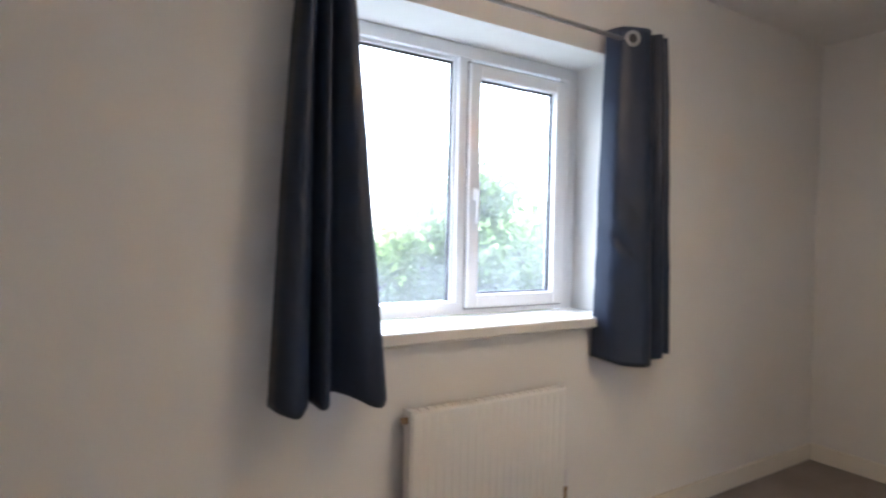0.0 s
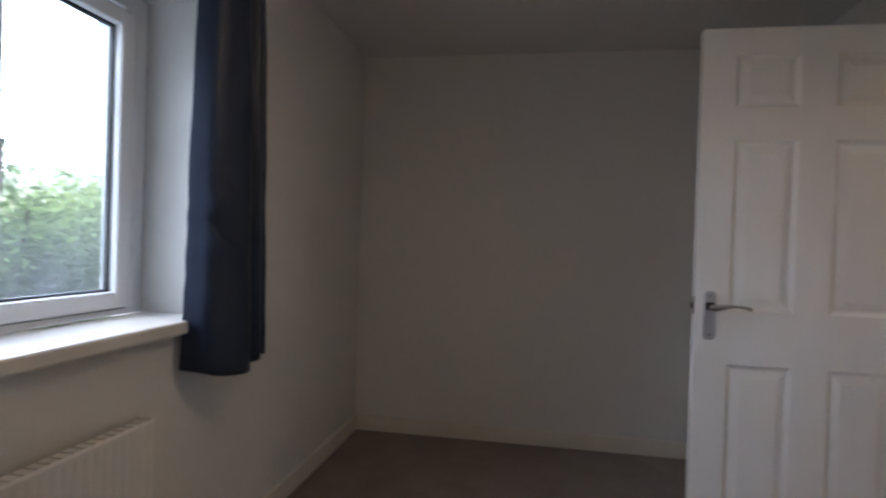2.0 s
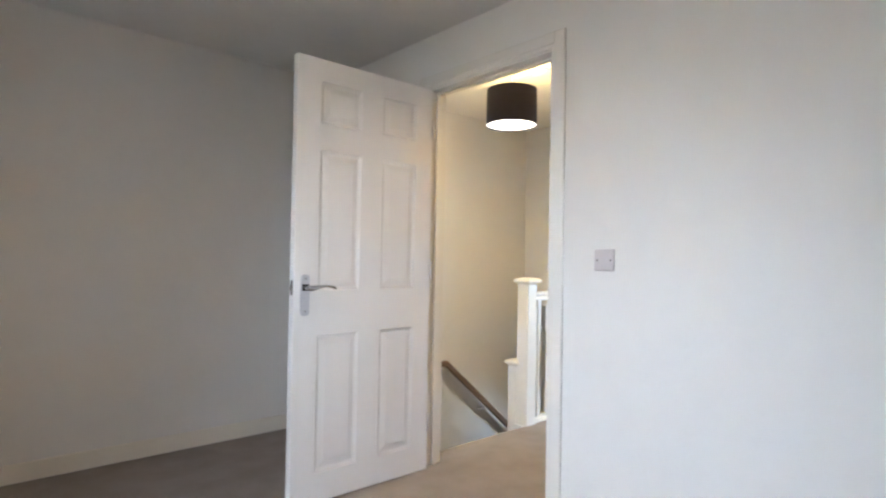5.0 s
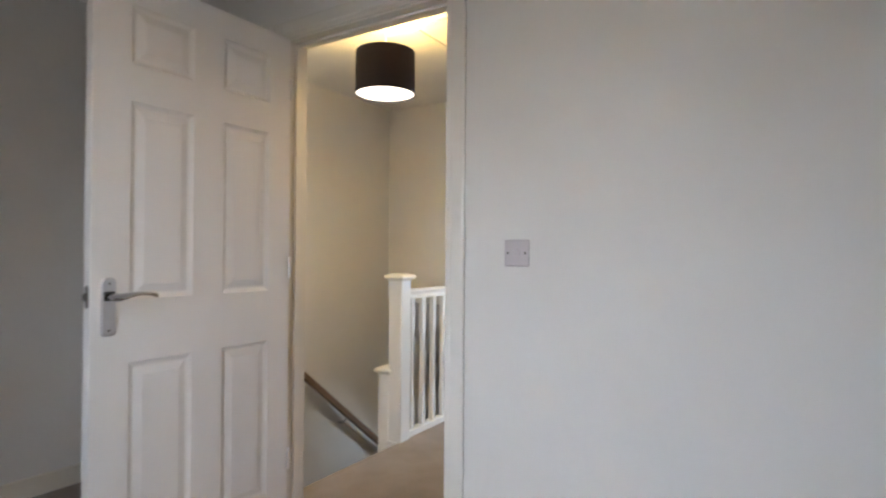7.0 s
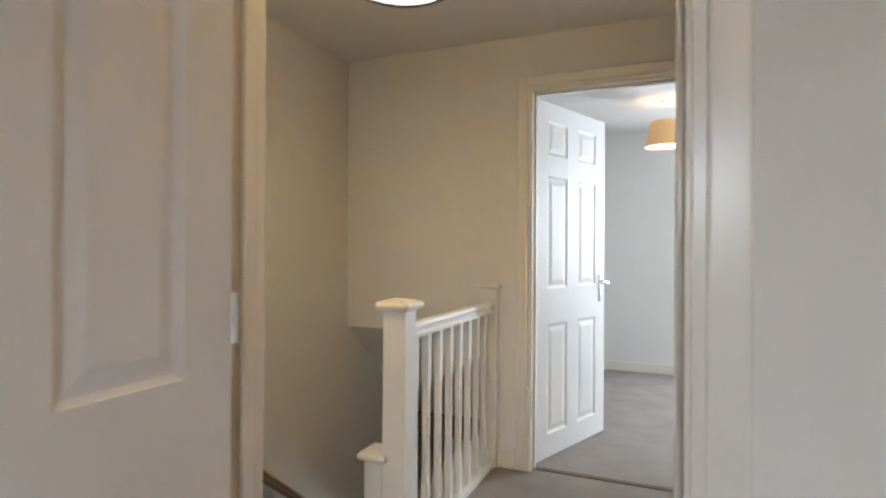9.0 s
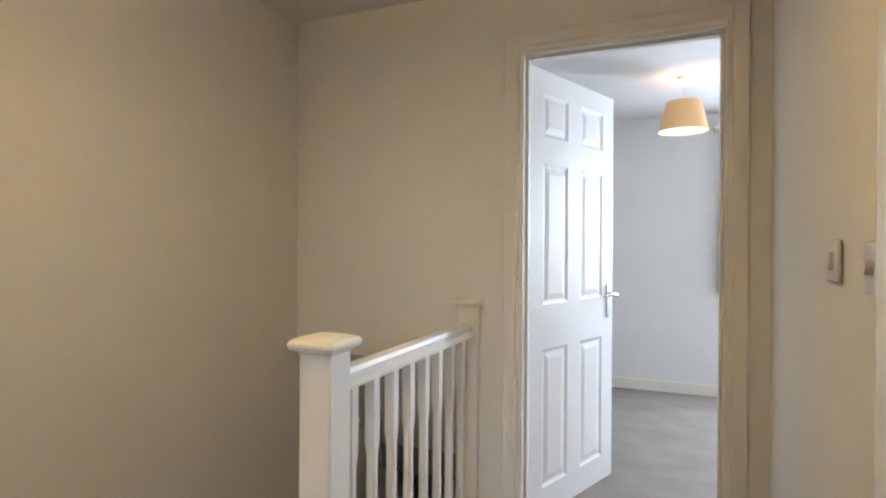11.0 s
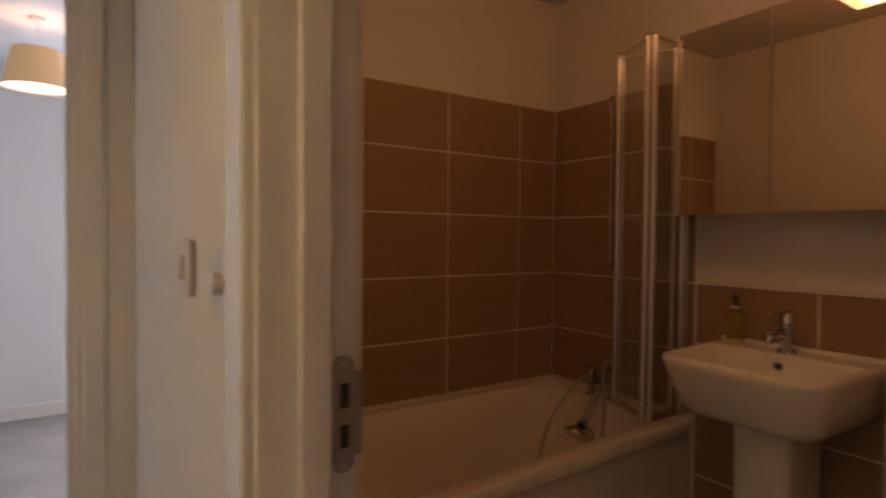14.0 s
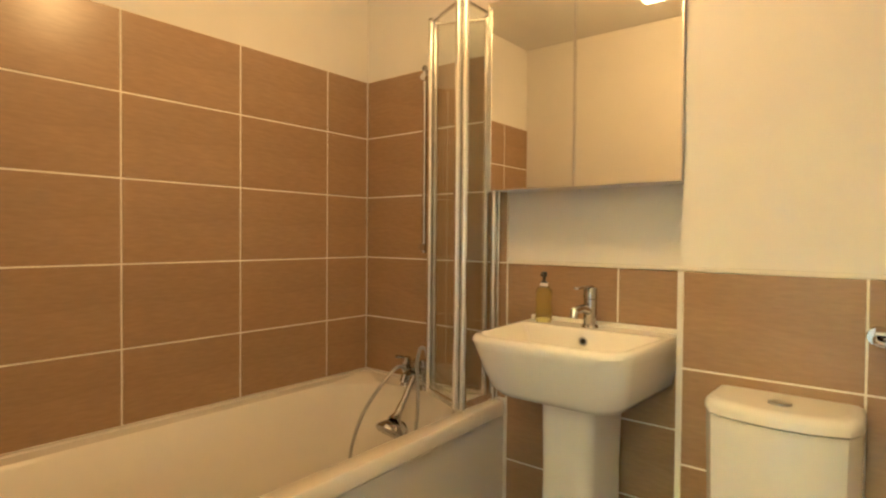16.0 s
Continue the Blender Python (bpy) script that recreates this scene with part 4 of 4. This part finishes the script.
BZ = 0.893
rings = [d_ring(BZ - 0.176, 1.19, 1.48, 0.15, 0.145, 0.05), d_ring(BZ - 0.168, 1.175, 1.525, 0.195, 0.180, 0.08), d_ring(BZ - 0.145, 1.173, 1.552, 0.214, 0.196, 0.09), d_ring(BZ - 0.10, 1.172, 1.571, 0.228, 0.208, 0.09), d_ring(BZ - 0.035, 1.170, 1.591, 0.241, 0.223, 0.085), d_ring(BZ - 0.016, 1.170, 1.597, 0.245, 0.227, 0.082), d_ring(BZ - 0.006, 1.171, 1.594, 0.243, 0.224, 0.08), d_ring(BZ - 0.001, 1.172, 1.588, 0.238, 0.219, 0.077),
         d_ring(BZ, 1.283, 1.576, 0.216, 0.206, 0.068), d_ring(BZ - 0.008, 1.288, 1.572, 0.210, 0.201, 0.065), d_ring(BZ - 0.08, 1.30, 1.54, 0.175, 0.165, 0.06), d_ring(BZ - 0.125, 1.33, 1.48, 0.11, 0.10, 0.05), d_ring(BZ - 0.13, 1.37, 1.43, 0.04, 0.04, 0.02)]
part("bowl", loft(rings, True, True), CERAMIC, basin, smooth=True)
part("back_ledge", box(bmesh.new(), 1.168, 1.182, SY - 0.246, SY + 0.246, BZ - 0.02, BZ + 0.012, 0.005), CERAMIC, basin, smooth=True)
part("pedestal", loft([d_ring(0.0, 1.22, 1.45, 0.095, 0.09, 0.04), d_ring(0.06, 1.22, 1.435, 0.086, 0.08, 0.04), d_ring(0.5, 1.22, 1.425, 0.083, 0.077, 0.04), d_ring(BZ - 0.168, 1.21, 1.43, 0.086, 0.080, 0.04)], True, True), CERAMIC, basin, smooth=True)
ov = part("overflow_hole", turned([(0.0001, 0), (0.013, 0), (0.013, 0.003), (0.009, 0.004), (0.008, 0.002), (0.0001, 0.002)], 22), STEEL, basin, "dark overflow with chrome ring", smooth=True)
ov.matrix_basis = pose(1.2935, SY - 0.005, BZ - 0.035, 0, 84)
# shade within the overflow opening, drawn as a black disc
part("overflow_shade", turned([(0.0001, 0.0022), (0.008, 0.0022), (0.0078, 0.003), (0.0001, 0.003)], 18), GASKET, ov)
tap = thing("basin_tap", (1.237, SY - 0.01, BZ), "chrome single lever basin mixer tap", "tap")
part("body", turned([(0.0001, 0), (0.026, 0), (0.024, 0.006), (0.020, 0.010), (0.020, 0.085), (0.0001, 0.085)], 24), CHROME, tap, smooth=True)
part("spout", tube(curve_points((0.0, 0, 0.045), (0.05, -0.004, 0.06), (0.095, -0.006, 0.056), steps=5), [0.013] * 6 + [0.012] * 5, 14), CHROME, tap, smooth=True)
part("aerator", tube([(0.092, -0.006, 0.058), (0.098, -0.006, 0.035)], 0.012, 14), CHROME, tap, smooth=True)
cap_ = part("cartridge", turned([(0.0001, 0.087), (0.021, 0.087), (0.021, 0.115), (0.017, 0.12), (0.0001, 0.12)], 24), CHROME, tap, smooth=True)
part("lever", box(bmesh.new(), -0.006, 0.10, -0.007, 0.007, 0.119, 0.126, 0.002), CHROME, cap_)
soap = thing("soap_bottle", (1.232, -1.645, BZ), "clear pump bottle half full of yellow soap", "soap bottle")
part("bottle", turned([(0.0001, 0), (0.024, 0), (0.027, 0.008), (0.026, 0.04), (0.023, 0.055), (0.026, 0.07), (0.026, 0.095), (0.018, 0.108), (0.010, 0.113), (0.0001, 0.113)], 24), SOAP, soap, "translucent yellow bottle", smooth=True)
part("collar", turned([(0.0001, 0.1135), (0.0125, 0.1135), (0.0125, 0.124), (0.0001, 0.124)], 18), PLASTIC, soap, "white plastic collar", smooth=True)
pu = part("pump", turned([(0.0001, 0.112), (0.011, 0.112), (0.011, 0.128), (0.005, 0.13), (0.005, 0.142), (0.009, 0.144), (0.009, 0.158), (0.0001, 0.16)], 16), DARKPLASTIC, soap, "dark plastic pump", smooth=True)
part("nozzle", tube([(0, 0, 0.151), (0.024, 0.004, 0.150)], 0.004, 8), DARKPLASTIC, pu)

# toilet
TY = -0.967
wc = thing("toilet", (0, 0, 0), "white ceramic close-coupled toilet with push button cistern", "toilet")


def c_ring(z, inset=0.0, bow=0.04, half=0.151, back=1.302, depth=0.15):
    pts = []
    n = 14
    for k in range(n + 1):
        v = -1 + 2 * k / n
        edge = max(0.0, (abs(v) - 0.86) / 0.14)
        pts.append((back + depth + bow * (1 - v * v) - inset - 0.035 * edge ** 2, TY + v * (half - inset), z))
    return pts + [(back, TY + half - inset, z), (back, TY - half + inset, z)]


part("cistern", loft([c_ring(0.44, 0.022), c_ring(0.46, 0.010), c_ring(0.60, 0.006), c_ring(0.765, 0.003)], True, True), CERAMIC, wc, smooth=True)
lid = part("cistern_lid", loft([c_ring(0.7668, 0.004), c_ring(0.770, 0.0), c_ring(0.784, 0.001), c_ring(0.793, 0.005), c_ring(0.798, 0.014), c_ring(0.799, 0.03)], True, True), CERAMIC, wc, smooth=True)
part("flush_button", turned([(0.0001, 0.0), (0.024, 0.0), (0.023, 0.006), (0.0001, 0.007)], 28, (1.40, TY, 0.798)), STEEL, lid, "chrome dual push button", smooth=True)


def oval(z, cx_, a, b, n=32):
    return [(cx_ + a * math.cos(2 * math.pi * k / n), TY + b * math.sin(2 * math.pi * k / n), z) for k in range(n)]


part("pan", loft([oval(0.0, 1.60, 0.22, 0.11), oval(0.12, 1.60, 0.21, 0.10), oval(0.25, 1.63, 0.23, 0.13), oval(0.38, 1.66, 0.25, 0.17), oval(0.40, 1.66, 0.255, 0.178)], True, True), CERAMIC, wc, smooth=True)
part("seat", loft([oval(0.402, 1.66, 0.25, 0.18), oval(0.42, 1.66, 0.255, 0.183), oval(0.438, 1.66, 0.25, 0.178), oval(0.445, 1.66, 0.22, 0.15)], True, True), PLASTIC, wc, smooth=True)
part("shelf", box(bmesh.new(), 1.302, 1.46, TY - 0.12, TY + 0.12, 0.33, 0.445, 0.02), CERAMIC, wc, smooth=True)

roll = thing("toilet_roll_holder", (1.302, -0.80, 0.955), "chrome toilet roll holder with hooded cover", "toilet roll holder")
part("wall_rose", turned([(0.0001, 0), (0.022, 0), (0.02, 0.012), (0.0001, 0.014)], 22), CHROME, roll, smooth=True).matrix_basis = pose(0, 0, 0, 0, 90)
part("arm", tube(curve_points((0.01, 0, 0), (0.07, 0, 0), (0.085, 0.015, -0.004), (0.085, 0.13, -0.006), steps=5), 0.009, 12), CHROME, roll, smooth=True)
part("cover", box(bmesh.new(), 0.012, 0.10, -0.006, 0.14, 0.012, 0.022, 0.004), CHROME, roll)

# mirrored cabinet in the recess
cab = thing("mirror_cabinet", (0, 0, 0), "wall cabinet with two mirrored doors above the basin", "bathroom cabinet")
CZ0, CZ1, CX = 1.312, 1.925, 1.305
part("body", boxes((1.157, CX - 0.022, -1.818, -1.2105, CZ0 + 0.004, CZ1 - 0.004)), PLASTIC, cab)
for y0, y1 in ((-1.820, -1.5145), (-1.5115, -1.2105)):
    d = part("cabinet_door", boxes((CX - 0.020, CX - 0.003, y0, y1, CZ0, CZ1)), PLASTIC, cab)
    part("mirror_pane", boxes((CX - 0.003, CX, y0 + 0.004, y1 - 0.004, CZ0 + 0.004, CZ1 - 0.004)), MIRROR, d, "clear mirror glass")
    part("edge_strip", boxes((CX - 0.003, CX + 0.001, y0, y0 + 0.004, CZ0, CZ1), (CX - 0.003, CX + 0.001, y1 - 0.004, y1, CZ0, CZ1), (CX - 0.003, CX + 0.001, y0 + 0.004, y1 - 0.004, CZ0, CZ0 + 0.004)), ALU, d, "thin silver edge")

# square frosted ceiling light on a short stem
cl = thing("bathroom_ceiling_light", (2.02, -1.50, H), "lit square frosted bathroom ceiling light", "ceiling light")
part("base", box(bmesh.new(), -0.06, 0.06, -0.06, 0.06, -0.02, 0.0, 0.004), CHROME, cl)
part("stem", tube([(0, 0, -0.02), (0, 0, -0.10)], 0.01, 12), CHROME, cl)
part("diffuser", box(bmesh.new(), -0.095, 0.095, -0.095, 0.095, -0.180, -0.095, 0.012, 3), BULB_B, cl, "glowing frosted glass shade", smooth=True).visible_shadow = False

# far bedroom curtain
PLEATS = [(k / 12, -0.026 if k % 2 else 0.026) for k in range(13)]
fc = curtain("curtain", (2.70, 2.86), (2.68, 2.90), 0.86, 2.15, -5.20, PLEATS, PLEATS, (0, 0.01, 0, 0.008), "pale grey curtain beside the far bedroom window", GREYCLOTH)
fc["group"] = "far bedroom curtains"
part("track", box(bmesh.new(), 1.3, 2.93, -5.262, -5.14, 2.148, 2.178, 0.004), PLASTIC, fc)

hook = thing("wall_hook", (3.77, -5.26, 2.19), "small dark metal hook fixed high on the white wall", "hook")
part("plate", box(bmesh.new(), -0.014, 0.014, -0.002, 0.006, -0.022, 0.022, 0.002), DULL, hook)
part("prong", tube(curve_points((0, 0.005, -0.008), (0, 0.03, -0.014), (0, 0.036, 0.006), steps=5), 0.005, 8), DULL, hook, smooth=True)

# ---- outside ----
setting("ground", boxes((-300, 300, 2.6, 500, -2.9, -2.8)), LAWN, "green lawn behind the house", "lawn")


def tree(place, height, spread, seed, leaves, label):
    rnd = random.Random(seed)
    root = thing("tree", place, label, "tree", "garden trees")
    trunk = tube(curve_points((0, 0, 0), (0.1, 0.05, height * 0.3), (-0.05, 0.1, height * 0.6), (0.05, 0, height * 0.92), steps=5), [0.17 - 0.15 * i / 15 for i in range(16)], 10)
    blobs = []
    for k in range(16):
        z = height * (0.22 + 0.72 * (k / 15))
        reach = spread * (1.0 - 0.82 * max(0, (z / height - 0.38) / 0.62) ** 1.2) * rnd.uniform(0.55, 0.95)
        a = k * 2.4 + rnd.uniform(-0.4, 0.4)
        tip = Vector((reach * math.cos(a), reach * math.sin(a), z + 0.15 * height * rnd.random() * 0.5))
        tube([Vector((0, 0, z * 0.75)), Vector((0, 0, z * 0.75)).lerp(tip, 0.55) + Vector((0, 0, 0.12)), tip], [0.06, 0.035, 0.012], 6, bm=trunk)
        blobs.append((tip, rnd.uniform(0.35, 0.62) * spread * 0.8))
        blobs.append((Vector((0, 0, z * 0.75)).lerp(tip, 0.5), rnd.uniform(0.4, 0.6) * spread * 0.8))
    blobs.append((Vector((0, 0, height)), spread * 0.2))
    part("trunk", trunk, BARK, root, smooth=True)
    verts, faces = [], []
    for k in range(leaves):
        c, r = blobs[rnd.randrange(len(blobs))]
        v = Vector((rnd.gauss(0, 1), rnd.gauss(0, 1), rnd.gauss(0, 1))).normalized()
        p = c + v * r * (0.55 + 0.5 * rnd.random())
        if p.z > height * 0.8 and rnd.random() < (p.z / height - 0.8) * 4.5:
            continue
        s = rnd.uniform(0.05, 0.10)
        q = Euler((rnd.uniform(-0.9, 0.9), rnd.uniform(-0.9, 0.9), rnd.uniform(0, 6.28))).to_matrix()
        base = len(verts)
        for a, b, h in ((-1.0, 0, 0), (0, -0.45, 0.1), (1.1, 0, -0.15), (0, 0.45, 0.1)):
            verts.append(tuple(p + q @ Vector((a * s, b * s, h * s))))
        faces.append((base, base + 1, base + 2, base + 3))
    me = bpy.data.meshes.new("crown")
    me.from_pydata(verts, [], faces)
    me.materials.append(LEAF)
    cr_ = new("crown", me)
    cr_.parent = root
    tagged(cr_, "bright green leaves", kind="stuff")
    return root


tree((8.6, 10.7, -2.8), 5.95, 2.0, 1, 26000, "bushy light green garden tree with pointed top")
tree((11.2, 8.6, -2.8), 5.2, 2.3, 2, 22000, "dense rounded garden tree beyond the window")
tree((7.0, 10.0, -2.8), 4.75, 1.9, 8, 18000, "light green garden tree with a rounded top")
tree((8.4, 8.3, -2.8), 4.5, 1.8, 9, 18000, "light green garden tree with a rounded top")
tree((5.2, 10.4, -2.8), 4.2, 2.3, 3, 22000, "dense rounded garden tree beyond the window")
tree((3.2, 11.4, -2.8), 4.4, 2.3, 4, 20000, "dense rounded garden tree beyond the window")
tree((14.2, 8.2, -2.8), 5.1, 2.6, 6, 16000, "dense rounded garden tree beyond the window")

for k, (x, y, h) in enumerate(((0.5, 15.5, 5.1), (4.2, 16.0, 5.4), (7.6, 16.5, 5.3), (11.5, 15.0, 5.4), (15.0, 13.5, 5.7), (18.5, 11.5, 5.7), (19.5, 7.0, 5.4), (16.5, 5.0, 5.0))):
    tree((x, y, -2.8), h, 3.0, 20 + k, 15000, "tall leafy tree in the row behind the gardens")

# ---- tiles ----
tile_meshes = {}


def tile(w, h, axis):
    key = (round(w, 3), round(h, 3), axis)
    if key not in tile_meshes:
        bm = bmesh.new()
        b, t = 0.0012, 0.007
        lo = [(-w / 2, 0, -h / 2), (w / 2, 0, -h / 2), (w / 2, 0, h / 2), (-w / 2, 0, h / 2)]
        hi = [(-w / 2 + b, t, -h / 2 + b), (w / 2 - b, t, -h / 2 + b), (w / 2 - b, t, h / 2 - b), (-w / 2 + b, t, h / 2 - b)]
        md = [(x, t - b, z) for x, y, z in lo]
        swap = (lambda p: p) if axis == "y" else (lambda p: (p[1], p[0], p[2]))
        rings = [[bm.verts.new(swap(p)) for p in r] for r in (lo, md, hi)]
        for a, c in zip(rings, rings[1:]):
            for i in range(4):
                bm.faces.new((a[i], a[(i + 1) % 4], c[(i + 1) % 4], c[i]))
        bm.faces.new(rings[2])
        bmesh.ops.recalc_face_normals(bm, faces=bm.faces)
        tile_meshes[key] = mesh_of("tile", bm, TILE)
    return tile_meshes[key]


def tiled(wall, axis, face, cols, rows, j=0.0052):
    """Tiles on a wall face; axis is the wall's normal, cols and rows are the joint lines."""
    g = (cols[0], cols[-1], face, face + 0.0066) if axis == "y" else (face, face + 0.0066, cols[0], cols[-1])
    part("grout", boxes((*g, rows[0], rows[-1])), GROUT, wall, "cream grout")
    for c0, c1 in zip(cols, cols[1:]):
        for r0, r1 in zip(rows, rows[1:]):
            o = new("tile", tile(c1 - c0 - j, r1 - r0 - j, axis))
            o.parent = wall
            mid = (c0 + c1) / 2
            o.location = (mid, face + 0.001, (r0 + r1) / 2) if axis == "y" else (face + 0.001, mid, (r0 + r1) / 2)


ROWS_Z = [0.594, 0.821, 1.072, 1.324, 1.575, 1.815]
tiled(wall_bs, "y", -2.545, [1.164, 1.378, 1.758, 2.141, 2.524, 2.78], ROWS_Z)
tiled(wall_bw, "x", 1.155, [-2.537, -2.150, -1.828], ROWS_Z)
tiled(wall_bw, "x", 1.155, [-1.826, -1.43, -1.218], [0.0, 0.13, 0.383, 0.613, 0.858, 1.072])
tiled(wall_bw, "x", 1.29, [-1.204, -0.82, -0.507], [0.0, 0.07, 0.32, 0.57, 0.823, 1.078])
part("tile_trim", boxes((1.157, 1.168, -1.826, -1.21, 1.072, 1.082), (1.29, 1.300, -1.209, -0.507, 1.078, 1.088), (1.285, 1.300, -1.2165, -1.204, 0.0, 1.088)), GLOSS, wall_bw, "white edging strip")
